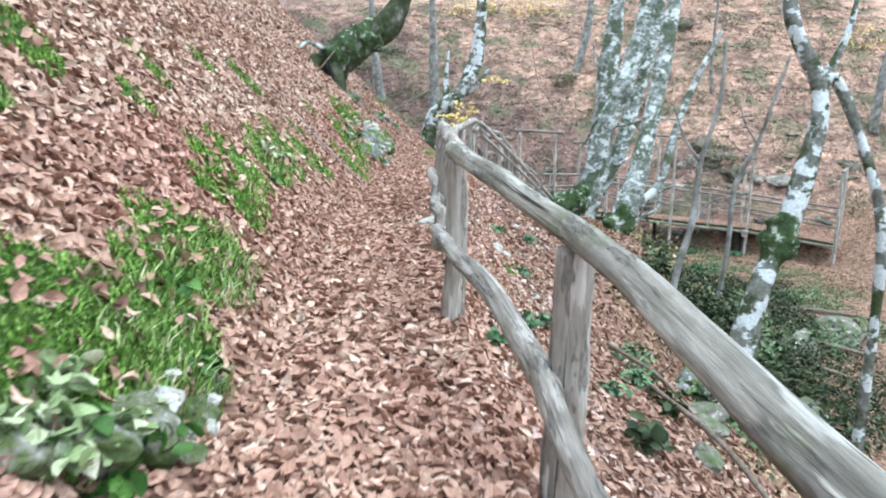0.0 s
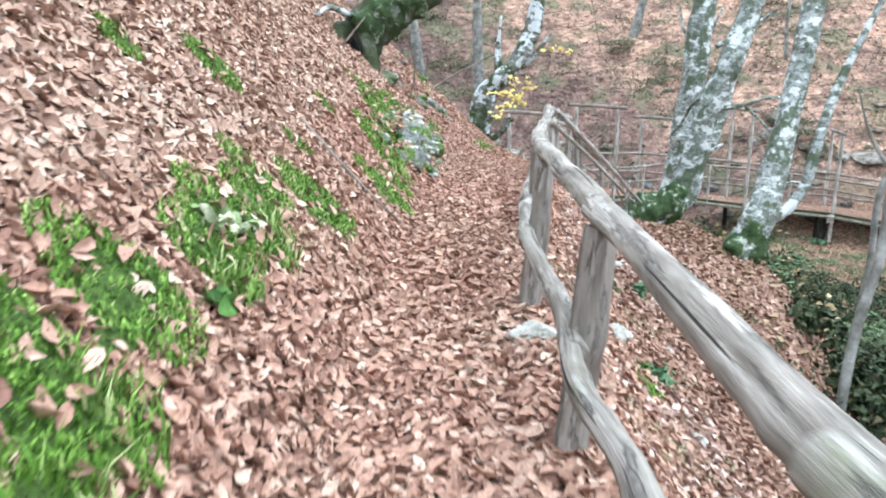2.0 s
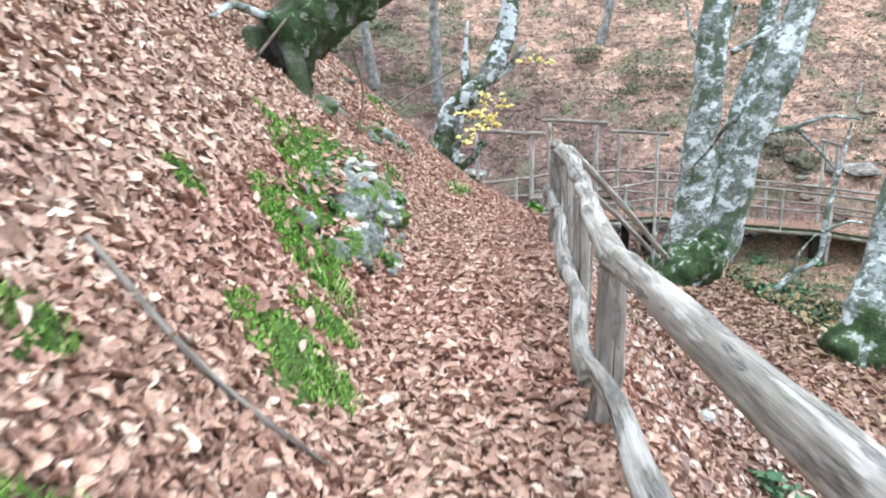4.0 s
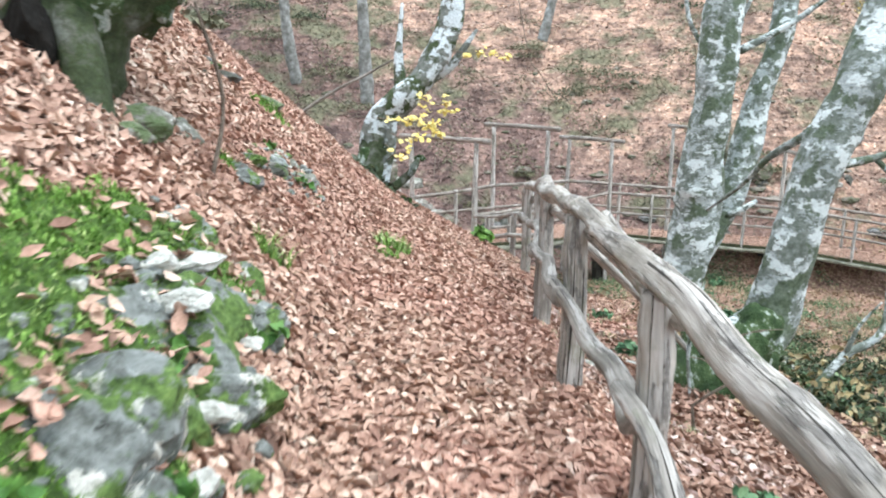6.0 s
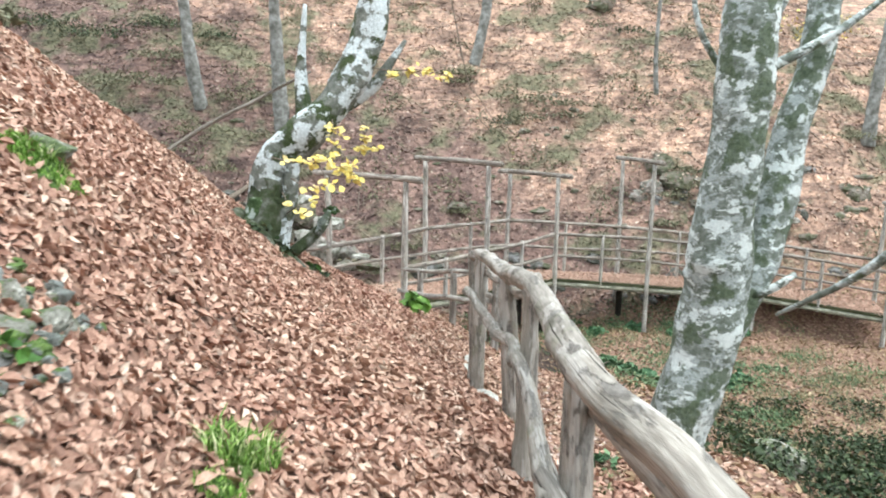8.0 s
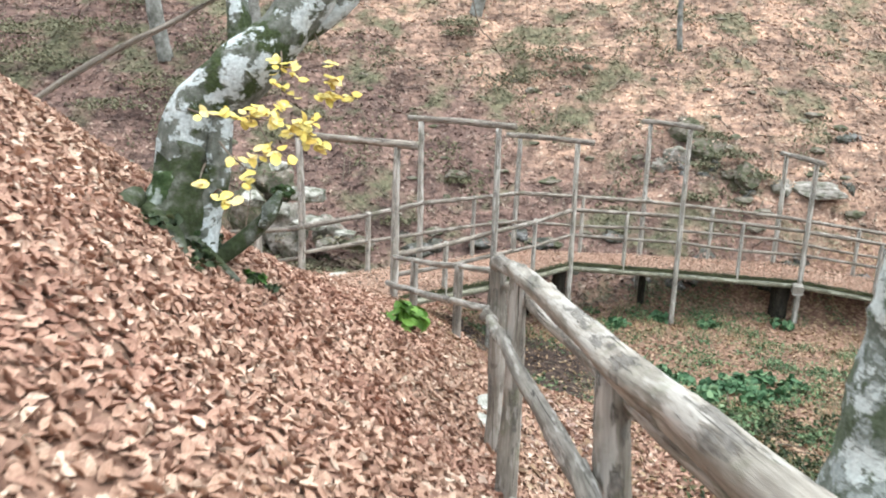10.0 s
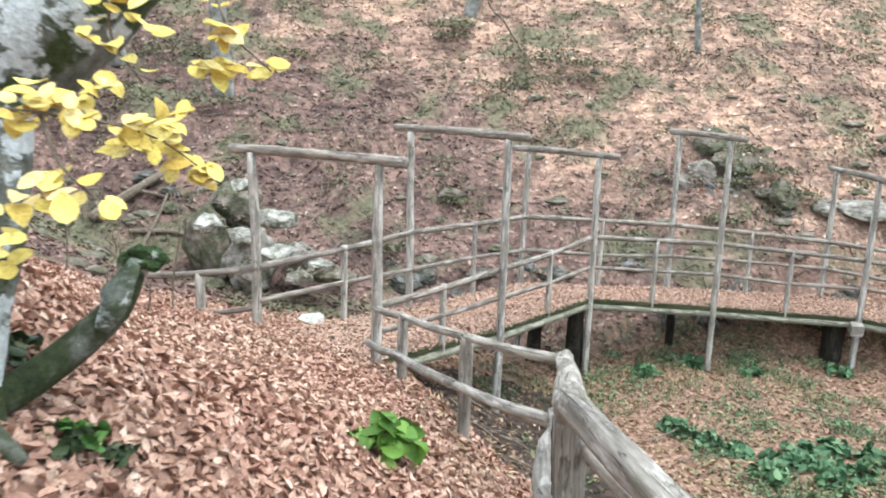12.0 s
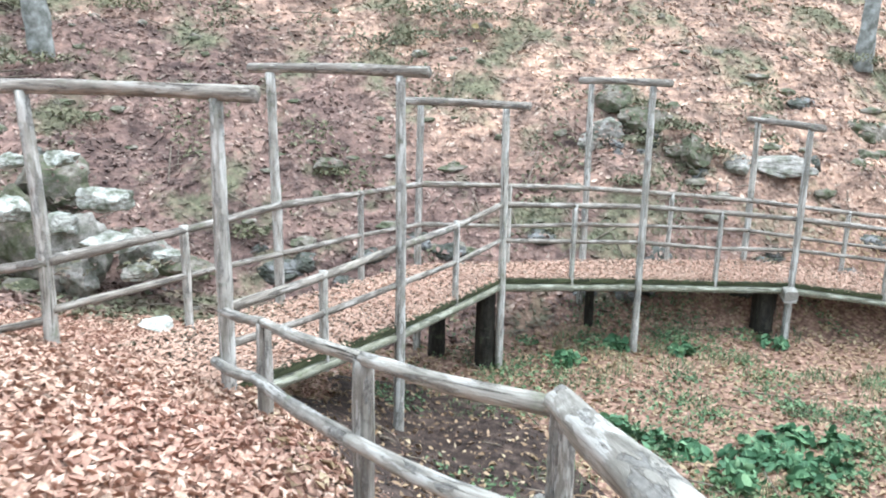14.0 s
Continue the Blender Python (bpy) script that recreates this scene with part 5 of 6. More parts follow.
def rubble():
    """Small broken stones between the bedded rocks."""
    rng = random.Random(33)
    verts, faces = [], []
    for i in range(200):
        if i < 120:
            x, y = rng.uniform(-1.75, -1.05), rng.uniform(12.9, 15.4)
        else:
            x, y = rng.uniform(-1.65, -1.1), rng.uniform(17.5, 19.0)
        r = rng.uniform(.02, .075) if i < 120 else rng.uniform(.02, .065)
        lift = .1 * max(0, 1 - ((x + 1.42) / .3) ** 2) * max(0, 1 - ((y - 14.1) / 1.2) ** 2)
        c = Vector(on_land(x, y, r * .25 + .02 + rng.uniform(0, 1) * lift))
        bm = bmesh.new()
        bmesh.ops.create_icosphere(bm, subdivisions=1, radius=1)
        sc = Vector((rng.uniform(.6, 1.3), rng.uniform(.6, 1.4), rng.uniform(.4, .8))) * r
        k = len(verts)
        bm.verts.ensure_lookup_table()
        for v in bm.verts:
            verts.append(c + Vector((v.co.x * sc.x, v.co.y * sc.y, v.co.z * sc.z)) * rng.uniform(.75, 1.15))
        faces += [tuple(k + v.index for v in f.verts) for f in bm.faces]
        bm.free()
    tagged(mesh_object("rubble", verts, faces, LEDGE, False), "small broken grey stones along the foot of the bank", "stones", kind="stuff")


def hill_rubble():
    """Stones half sunk in the far slope."""
    rng = random.Random(35)
    verts, faces = [], []
    for i in range(170):
        x, y = rng.uniform(-6, 26), rng.uniform(41.5, 52)
        r = rng.uniform(.06, .26) * (1.3 if y < 46 else 1)
        c = Vector(on_land(x, y, r * -.05))
        bm = bmesh.new()
        bmesh.ops.create_icosphere(bm, subdivisions=2, radius=1)
        sc = Vector((rng.uniform(.8, 1.5), rng.uniform(.6, 1.2), rng.uniform(.35, .7))) * r
        off = Vector((i, i * .7, 0))
        k = len(verts)
        for v in bm.verts:
            q = v.co * (1 + .5 * noise.noise(v.co * 1.6 + off))
            verts.append(c + Vector((q.x * sc.x, q.y * sc.y, q.z * sc.z)))
        faces += [tuple(k + v.index for v in f.verts) for f in bm.faces]
        bm.free()
    tagged(mesh_object("rubble", verts, faces, HILL_ROCK, False), "mossy stones half sunk in the far slope", "stones", kind="stuff")


rubble()
hill_rubble()


# ---- plants ----
def tuft(name, label, category, spots, blades, height, mat, seed, lift=-.01):
    """Grass blades rising from round patches: x, y, radius."""
    rng = np.random.default_rng(seed)
    sp = np.repeat(np.array(spots, float), [int(blades * (q[2] / .3) ** 2) for q in spots], axis=0)
    n = len(sp)
    a, q = rng.uniform(0, 6.28, n), sp[:, 2] * np.sqrt(rng.uniform(0, 1, n))
    x, y = sp[:, 0] + q * np.cos(a), sp[:, 1] + q * np.sin(a)
    z = land(x, y) + lift
    h = height * rng.uniform(.5, 1.2, n)
    d = rng.uniform(0, 6.28, n)
    lean = rng.uniform(.2, .9, n) * h
    w = .004 + .004 * rng.uniform(0, 1, n)
    ux, uy = np.cos(d), np.sin(d)
    v = np.stack([np.stack(c, 1) for c in (
        (x - uy * w, y + ux * w, z), (x + uy * w, y - ux * w, z),
        (x + ux * lean * .35 + uy * w * .8, y + uy * lean * .35 - ux * w * .8, z + h * .6),
        (x + ux * lean * .35 - uy * w * .8, y + uy * lean * .35 + ux * w * .8, z + h * .6),
        (x + ux * lean, y + uy * lean, z + h * .85))], 1).reshape(-1, 3)
    fs = [f for k in range(0, 5 * n, 5) for f in ((k, k + 1, k + 2, k + 3), (k + 3, k + 2, k + 4))]
    ob = mesh_object(name, v.tolist(), fs, mat, False)
    return tagged(ob, label, category, kind="stuff")


def moss_patch(x, y, r, seed):
    """A cushion of moss that follows the ground, with a ragged rim."""
    rng = np.random.default_rng(seed)
    ph = rng.uniform(0, 6.28, 4)
    verts, faces, rings, seg = [on_land(x, y, .045)], [], 5, 22
    for i in range(1, rings + 1):
        for j in range(seg):
            a = 6.2832 * j / seg
            rim = r * (1 + .28 * math.sin(2 * a + ph[0]) + .2 * math.sin(3 * a + ph[1]) + .16 * math.sin(5 * a + ph[2]) + .1 * math.sin(9 * a + ph[3]))
            q = i / rings
            px, py = x + rim * q * math.cos(a) * .8, y + rim * q * math.sin(a) * 1.2
            verts.append(on_land(px, py, .055 * (1 - q ** 3) - .02 * (i == rings) + rng.uniform(-.012, .012)))
    for j in range(seg):
        faces.append((0, 1 + j, 1 + (j + 1) % seg))
        for i in range(rings - 1):
            k = 1 + i * seg
            faces.append((k + j, k + seg + j, k + seg + (j + 1) % seg, k + (j + 1) % seg))
    return tagged(mesh_object("moss_patch", verts, faces, BRIGHT_MOSS), "bright green moss cushion on the leafy bank", "moss", "moss patches along the bank", "stuff")


for i, (x, y, r) in enumerate(GREEN):
    moss_patch(x, y, r * 1.05, i)
tuft("grass", "bright green grass along the foot of the bank", "grass", [(x, y, r * 1.1) for x, y, r in GREEN], 230, .07, GRASS, 4)
tuft("long_grass", "tufts of long drooping green grass at the edge of the path", "grass", [(-1.1, 2.7, .2), (-1.0, 2.95, .14), (-1.16, 3.2, .16), (-1.2, 3.75, .18), (-1.1, 4.0, .12), (-1.22, 4.25, .16), (-1.3, 3.55, .12), (-1.45, 5.6, .14), (-1.5, 6.8, .12), (-1.35, 5.2, .1), (-1.5, 7.6, .1), (-.42, 18.62, .16), (-.5, 18.5, .1), (-1.25, 15.98, .1), (-1.82, 20.6, .12), (-1.3, 11.7, .12)], 620, .17, GRASS, 6)
fallen = np.random.default_rng(19)
spots = np.concatenate([np.stack([x + r * .9 * fallen.normal(0, .6, int(46 * r)), y + r * 1.2 * fallen.normal(0, .6, int(46 * r))], 1) for x, y, r in GREEN])
tagged(leaves("fallen_leaves", np.column_stack([spots, land(spots[:, 0], spots[:, 1]) + fallen.uniform(.05, .12, len(spots))]), land_normal(spots[:, 0], spots[:, 1]), fallen.uniform(.06, .1, len(spots)), LITTER, fallen, True, .5),
       "brown leaves caught in the grass and moss", "leaf litter", kind="stuff")
# sparse grass down in the gully
gr = np.random.default_rng(14)
tuft("gully_grass", "patchy green grass on the gully floor", "grass", [(float(x), float(y), float(r)) for x, y, r in zip(gr.uniform(6.5, 16, 90), gr.uniform(30, 40.2, 90), gr.uniform(.2, .65, 90))], 42, .2, GULLY_LEAF, 5)


SAGE_GRASS = leaf_material("sage_grass", [(0.0, (0.13, 0.17, 0.08)), (0.5, (0.24, 0.29, 0.15)), (1.0, (0.44, 0.45, 0.32))], (0.9, 0.95, 0.8), 0.7)
sg = np.random.default_rng(41)
tuft("slope_grass", "thin grey-green grass on the slope below the fence", "grass", [(float(np.interp(q, YS, XR) + sg.uniform(.1, 1.2)), float(q), float(sg.uniform(.08, .22))) for q in sg.uniform(3, 22, 60)], 150, .09, SAGE_GRASS, 9)
MOSS_FUR = leaf_material("moss_fur", [(0.0, (0.0811, 0.157, 0.0342)), (0.5, (0.195, 0.353, 0.077)), (0.85, (0.324, 0.517, 0.137)), (1.0, (0.519, 0.626, 0.274))], (0.75, 0.9, 0.6), 0.8)
tuft("moss_fur", "fine upright moss shoots over the green cushions", "moss", [(x, y, r * 1.1) for x, y, r in GREEN], 1500, .05, MOSS_FUR, 8, lift=.03)


def leafy(name, label, category, centre, radius, count, size, mat, seed, flat=.5, tilt=.7):
    """A low plant: stems and a loose crown of leaves."""
    rng = np.random.default_rng(seed)
    d = rng.normal(0, 1, (count, 3))
    d /= np.linalg.norm(d, axis=1, keepdims=True)
    q = rng.uniform(.25, 1, (count, 1)) ** .5 * (1 + .35 * np.sin(d[:, :1] * 4 + seed) * np.cos(d[:, 1:2] * 5))
    p = d * q * np.array([radius, radius, radius * flat])
    p[:, 2] = np.abs(p[:, 2]) + .02
    base = Vector(centre)
    t = empty(name, base, label=label, category=category)
    data = []
    for i in range(min(14, count // 8)):
        e = p[rng.integers(count)]
        data.append(tube_data([base, base + Vector(e) * .5 + Vector((0, 0, .04)), base + Vector(e)], [.008, .005, .003], seg=4, step=.15, seed=i))
    child(mesh_object("stem", *joined(data)[:2], TWIG), t)
    nrm = d * .4 + np.array([0, 0, 1])
    child(leaves("foliage", np.array(base) + p, nrm / np.linalg.norm(nrm, axis=1, keepdims=True), rng.uniform(.7, 1.2, count) * size, mat, rng, 'round' if count < 60 else False, tilt), t)
    return t


for i, (x, y, r, n) in enumerate(((-.04, 26.0, .16, 30), (.16, 26.1, .14, 26), (-.5, 25.6, .2, 50), (-.39, 25.2, .18, 40), (-.45, 26.6, .2, 50), (-.8, 25.5, .2, 50))):
    leafy("plant", "dark green ivy at the foot of the leaning tree", "plant", on_land(x, y), r, n, .1, DARK_LEAF, 320 + i, .4)
leafy("plant", "low bright green plant on the leafy slope", "plant", on_land(1.76, 28.05), .32, 58, .21, LIME_LEAF, 1, .8, .6)
for i, (x, y, r, n) in enumerate(((-1.0, 2.35, .16, 40), (-1.12, 2.1, .16, 40), (-.98, 2.1, .12, 30), (-1.25, 3.4, .14, 40), (-1.5, 6.5, .1, 26), (0.0, 26.1, .16, 40), (-1.28, 13.45, .13, 40), (-1.42, 14.15, .14, 44), (-1.18, 14.85, .13, 40), (-1.55, 13.0, .14, 40), (-1.12, 13.1, .1, 26), (-1.25, 18.15, .1, 24), (-1.6, 18.5, .1, 22), (-1.0, 3.0, .12, 36), (.75, 7.0, .09, 20), (.8, 9.1, .1, 22))):
    leafy("plant", "low broad-leaved green plant at the edge of the path", "plant", on_land(x, y), r, n, .085, GREEN_LEAF, 60 + i)
# the dark clumps around y 20 to 31 also fill in for gully shadow
for i, (x, y, r, n) in enumerate(((3.9, 11.9, .5, 500), (4.2, 12.6, .6, 620), (4.9, 13.4, .7, 700), (4.4, 10.2, .5, 420), (5.2, 11.0, .6, 480), (6.2, 13.6, .8, 700), (5.4, 15.6, .7, 560), (4.9, 17.9, .6, 480), (5.6, 18.8, .7, 520), (6.4, 21.5, .8, 560), (4.7, 13.2, .7, 500), (5.6, 14.1, .9, 700), (7.2, 13.2, 1.1, 800), (8.2, 17.0, 1.2, 800), (6.3, 16.6, .8, 450), (7.6, 20.2, 1.0, 600), (5.4, 12.4, .7, 520), (6.4, 15.2, .9, 620), (6.3, 11.8, .7, 420), (5.0, 20.2, .7, 420), (7.7, 26.4, .9, 520), (9.4, 26.2, 1.0, 560), (9.6, 20.6, .9, 480), (10.5, 32.6, .5, 140), (11.3, 33.2, .5, 130), (9.4, 33.4, .5, 120), (12.3, 33.7, .6, 180), (9.0, 35.4, .4, 90), (8.9, 34.6, .4, 80), (10.2, 34.2, .4, 80), (10.9, 35.6, .35, 60), (10.9, 39.8, .4, 70), (14.5, 38.9, .5, 90), (9.5, 40.2, .35, 50), (12.7, 39.1, .4, 70), (6.6, 28.4, .6, 260), (12.7, 35.3, .5, 160), (9.0, 35.6, .35, 90), (13.6, 34.6, .6, 200), (11.6, 37.2, .3, 60), (12.8, 39.2, .35, 70), (10.8, 39.6, .3, 60), (1.5, 5.2, .2, 50), (2.5, 9.4, .25, 60), (2.3, 7.4, .22, 50), (3.4, 9.6, .3, 120), (3.6, 12.9, .4, 300), (8.0, 19.9, 1.0, 700), (8.2, 21.2, 1.0, 700), (9.0, 22.5, 1.1, 800), (9.6, 24.6, 1.2, 900), (11.0, 21.5, 1.2, 800), (11.0, 23.6, 1.2, 900), (11.3, 25.4, 1.2, 800), (9.2, 26.6, 1.0, 700), (13.4, 27.6, 1.2, 700), (11.2, 28.3, 1.0, 600), (12.6, 28.0, 1.0, 600), (14.1, 31.5, .9, 400), (13.8, 24.2, 1.2, 700), (6.3, 15.8, .8, 600), (7.1, 18.2, .8, 600), (10.4, 31.7, .8, 420), (11.0, 31.0, .9, 460), (9.9, 32.4, .6, 240), (12.0, 31.6, .8, 360))):
    leafy("shrub", "dark green bramble shrub down in the gully", "shrub", on_land(x, y), r, int(n * (1.1 if 30 < y < 33 else 1)), .1 if y > 30 else .13, GULLY_LEAF if y > 32 or i % 4 == 3 else DARK_LEAF, 30 + i, .95 if y < 20 else .5 if y < 30 else .35)
for i, (x, y, r, n) in enumerate(((-4.5, 50.5, 1.6, 500), (-2.6, 52.0, 1.6, 500), (-1.2, 49.6, 1.2, 350), (1.5, 52.6, 1.3, 350), (-6.0, 49.0, 1.4, 400), (-3.4, 48.0, 1.0, 260), (12.6, 50.0, 1.2, 240), (11.0, 51.0, 1.7, 420), (9.4, 50.6, 1.2, 260), (8.0, 54.3, 1.3, 600), (16.0, 45.4, .8, 250), (17.0, 43.6, .8, 250), (15.2, 44.5, .8, 260), (16.2, 44.2, .9, 260), (10.3, 50.6, 1.4, 400), (.2, 48.0, .9, 220), (6.4, 46.0, .6, 160), (25.0, 46.0, 1.2, 300), (12.7, 50.5, 1.2, 300), (7.8, 53.8, .9, 300), (14.2, 43.2, .7, 220), (4.0, 44.6, .7, 200), (2.6, 43.6, .6, 160), (-13.2, 59.5, 2.4, 900), (-7.2, 58.8, 2.2, 800), (-4.2, 57.4, 1.2, 300), (-7.5, 53.2, 2.0, 900), (-9.5, 52, 2.0, 900), (-10, 58, 2.2, 800), (-6.4, 55.5, 1.5, 600), (-12, 54, 2.2, 900), (-3.2, 23, .5, 260), (18, 56, 1.4, 400))):
    leafy("shrub", "low grey-green undergrowth on the hillside", "shrub", on_land(x, y), r, n, .14, HILL_LEAF if y < 56 else DARK_LEAF, 90 + i, .3)


for i, (x, y, r, n) in enumerate(((1.6, 64.5, 2.2, 260), (7.0, 64.0, 2.6, 300), (3.8, 66, 2.4, 220), (28.5, 54.5, 2.0, 120))):
    leafy("shrub", "young beech with yellow autumn leaves on the hill", "shrub", on_land(x, y), r, n, .22, YELLOW, 140 + i, 1.0)
for s, (x, y, size, dz) in enumerate(((2.4, 6.4, (.22, .2, .16), .03), (2.9, 8.0, (.3, .25, .2), .03), (3.3, 9.0, (.35, .3, .25), .03), (5.6, 12.2, (.5, .4, .35), .05), (6.4, 12.6, (.6, .5, .4), .05), (9.9, 20.6, (1.0, .7, .5), .1), (12.4, 23.0, (1.1, .8, .6), .1), (8.3, 26.8, (.7, .5, .4), .1))):
    pile("rock", "dark mossy boulder down in the gully", "rock", on_land(x, y, dz), size, ROCK, s + 71)


for i, (x, y, r, n, flat) in enumerate(((5.0, 19.5, .8, 130, 1.3), (5.7, 19.6, .9, 150, 1.7), (4.6, 19.6, .5, 60, 1.1), (6.4, 19.2, .8, 110, 1.6), (4.0, 13.6, .4, 40, 1.0), (3.9, 16.2, .4, 40, 1.0))):
    leafy("shrub", "straggling shrub with dry pale brown leaves", "shrub", on_land(x, y), r, n, .12, DRY_LEAF, 340 + i, flat)
for i, (x, y, r, n, flat) in enumerate(((5.1, 19.3, .8, 520, .9), (5.8, 19.3, .9, 620, 1.1), (6.5, 19.6, .9, 560, 1.1), (5.3, 18.3, .7, 460, .8))):
    leafy("shrub", "dense dark green shrub on the gully side", "shrub", on_land(x, y), r, n, .12, DARK_LEAF, 350 + i, flat)
tree("thin bleached leaning sapling", [(4.4, 19.4, -2.5), (4.52, 19.43, -2.05), (5.0, 19.5, -1.5), (5.44, 19.52, -1.2), (5.59, 19.68, -.46), (5.8, 19.8, .3), (6.1, 20, 1.6)], [.06, .055, .05, .045, .04, .03, .01],
     [([(5.0, 19.5, -1.5), (5.1, 19.45, -1.1), (5.3, 19.4, -.8)], [.03, .02, .008]), ([(5.5, 19.6, -.8), (5.9, 19.5, -.6), (6.3, 19.4, -.7)], [.03, .02, .008])], None, 71)
tree("thin pale crooked shoot beside the beech", [(2.32, 17.60, -1.50), (2.20, 17.60, -0.82), (2.23, 17.65, -0.47), (2.33, 17.70, -0.07)], [.018, .016, .013, .008], (), None, 72)


def yellow_sprays():
    """Thin branches, each with clusters of leaves: path, then centres and counts."""
    rng = np.random.default_rng(8)
    sprays = [(((-.6, 26.4, .9), (-.3, 25.65, .88), (.0, 25.6, .87), (.3, 25.55, .84), (.49, 25.75, .76), (.68, 25.88, .6)),
               ((-.3, 25.6, .9, 5), (-.17, 25.6, .89, 5), (-.02, 25.6, .89, 9), (.14, 25.6, .91, 12), (.25, 25.5, .86, 10), (.32, 25.6, .96, 5), (.49, 25.8, .83, 5), (.38, 25.6, .76, 6), (.47, 25.7, .71, 6), (.54, 25.85, .62, 5), (.62, 25.85, .66, 5), (.55, 25.8, .74, 5), (.58, 25.6, .86, 4), (.45, 25.6, .8, 5), (.67, 25.88, .6, 7), (.08, 25.62, .82, 6))),
              (((.1, 25.6, .86), (.2, 25.45, .68), (.38, 25.33, .54)), ((.17, 25.4, .65, 4), (.28, 25.36, .6, 4), (.36, 25.33, .55, 4))),
              (((-.28, 26.3, .6), (-.12, 25.5, .56), (.02, 25.35, .45), (-.03, 25.3, .33)), ((-.08, 25.35, .54, 3), (.09, 25.4, .53, 4), (-.01, 25.34, .44, 4), (-.03, 25.3, .34, 3))),
              (((-.4, 26.2, .4), (-.34, 25.3, .42), (-.32, 25.03, .35)), ((-.32, 25.03, .35, 4),)),
              (((-.35, 26.1, .1), (-.2, 25.3, .3), (-.11, 24.95, .26)), ((-.11, 24.95, .26, 6), (-.15, 25.05, .28, 2))),
              (((.3, 26.45, 1.5), (.31, 25.95, 1.36), (.32, 25.85, 1.15), (.42, 25.9, .98)), ((.31, 25.85, 1.35, 5), (.38, 25.85, 1.31, 4), (.28, 25.85, 1.24, 4), (.31, 25.85, 1.13, 5), (.47, 25.9, 1.2, 3), (.4, 25.9, 1.0, 3))),
              (((.6, 26.6, 1.65), (.7, 26.1, 1.4), (.78, 25.92, 1.2), (.95, 25.94, 1.04)), ((.73, 25.9, 1.32, 4), (.79, 25.92, 1.23, 5), (.73, 25.92, 1.14, 5), (.68, 25.92, 1.04, 5), (.82, 25.92, 1.06, 6), (.94, 25.94, 1.04, 6))),
              (((.8, 26.5, 2.2), (1.15, 26.2, 2.14), (1.55, 26.1, 2.16), (1.97, 26.0, 2.06)), ((1.15, 26.2, 2.1, 10), (1.4, 26.1, 2.14, 14), (1.65, 26.1, 2.14, 14), (1.9, 26.0, 2.08, 12)))]
    for i, (pts, clusters) in enumerate(sprays):
        t = empty("leafy_branch", pts[0], label="thin beech branch with bright yellow autumn leaves", category="branch", group="yellow sprays of the leaning tree")
        twig = tube("twig", pts, [.011, .007, .003], TWIG, t, seg=5, step=.06, seed=i)
        p = np.concatenate([np.array(c[:3]) + rng.normal(0, 1, (c[3], 3)) * np.array((.045, .05, .028)) for c in clusters])
        nrm = np.tile((0, -.55, 1.0), (len(p), 1))
        grown_on(leaves("foliage", p, nrm, rng.uniform(.085, .125, len(p)), YELLOW, rng, 'round', .35, .5), twig)


yellow_sprays()

def hanging_twig():
    t = empty("hanging_twig", (4.4, 33.0, 2.4), label="thin hanging twig with a few pale dry leaves", category="twig")
    tube("stem", [(3.3, 33.3, 4.4), (3.78, 33.17, 2.3), (4.05, 33.1, 1.9), (4.45, 33.0, 1.3), (4.7, 32.97, .95), (4.93, 32.95, .41)], [.016, .011, .006], TWIG, t, seg=5, step=.12, seed=5)
    tube("side_twig", [(4.45, 33.0, 1.3), (4.75, 33.0, 1.2), (5.1, 33.0, .9)], [.007, .004], TWIG, t, seg=5, step=.12, seed=6)
    rng = np.random.default_rng(6)
    p = np.array([(4.1, 33.05, 1.8), (4.5, 33.0, 1.25), (4.72, 32.95, .9), (4.8, 32.95, .75), (4.93, 32.95, .45), (5.05, 33.0, .95), (4.9, 32.95, .6), (4.95, 33.0, 1.05)])
    child(leaves("foliage", p, np.tile((0, -.6, .8), (len(p), 1)), rng.uniform(.06, .1, len(p)), DRY_LEAF, rng, 'round', .4, .6), t)


hanging_twig()

for i, (x, y) in enumerate(((10.2, 34.0), (11.0, 33.7), (9.2, 35.0), (12.2, 34.0), (8.9, 35.7), (10.6, 33.1), (11.6, 34.4), (9.7, 33.6), (10.6, 33.9), (11.4, 33.4), (9.6, 34.6), (11.4, 39.4), (12.6, 38.6), (14.9, 38.2), (9.8, 38.8), (11.0, 34.4))):
    leafy("plant", "broad-leaved green plant on the gully floor", "plant", on_land(x, y), .36, 54, .22, FERN_LEAF, 370 + i, .5)

for i, (x, y, r, n) in enumerate(((-1.17, 2.05, .15, 46), (-1.04, 2.2, .14, 44), (-1.0, 2.4, .12, 36), (-1.07, 2.0, .14, 40), (-1.2, 2.25, .12, 34), (-1.62, 7.25, .12, 26), (-1.68, 7.0, .1, 22))):
    leafy("plant", "pale grey-green broad-leaved plant at the edge of the path", "plant", on_land(x, y, .03), r, n, .09, SAGE_LEAF, 400 + i, .6, .6)
for i, (x, y, r, n) in enumerate(((2.19, 8.1, .26, 90), (2.0, 7.5, .2, 60), (2.14, 8.8, .24, 70), (1.5, 6.4, .16, 40), (.95, 7.2, .14, 36), (.72, 6.4, .12, 30), (.3, 4.5, .1, 22), (.95, 9.2, .14, 34), (.72, 10.6, .12, 30), (1.3, 11.6, .16, 40), (2.2, 19.1, .2, 50), (1.6, 15.2, .14, 34), (2.6, 21.4, .2, 50))):
    leafy("plant", "green fern-like plant on the slope below the fence", "plant", on_land(x, y, .02), r, n, .09, FERN_LEAF, 420 + i, .7, .6)
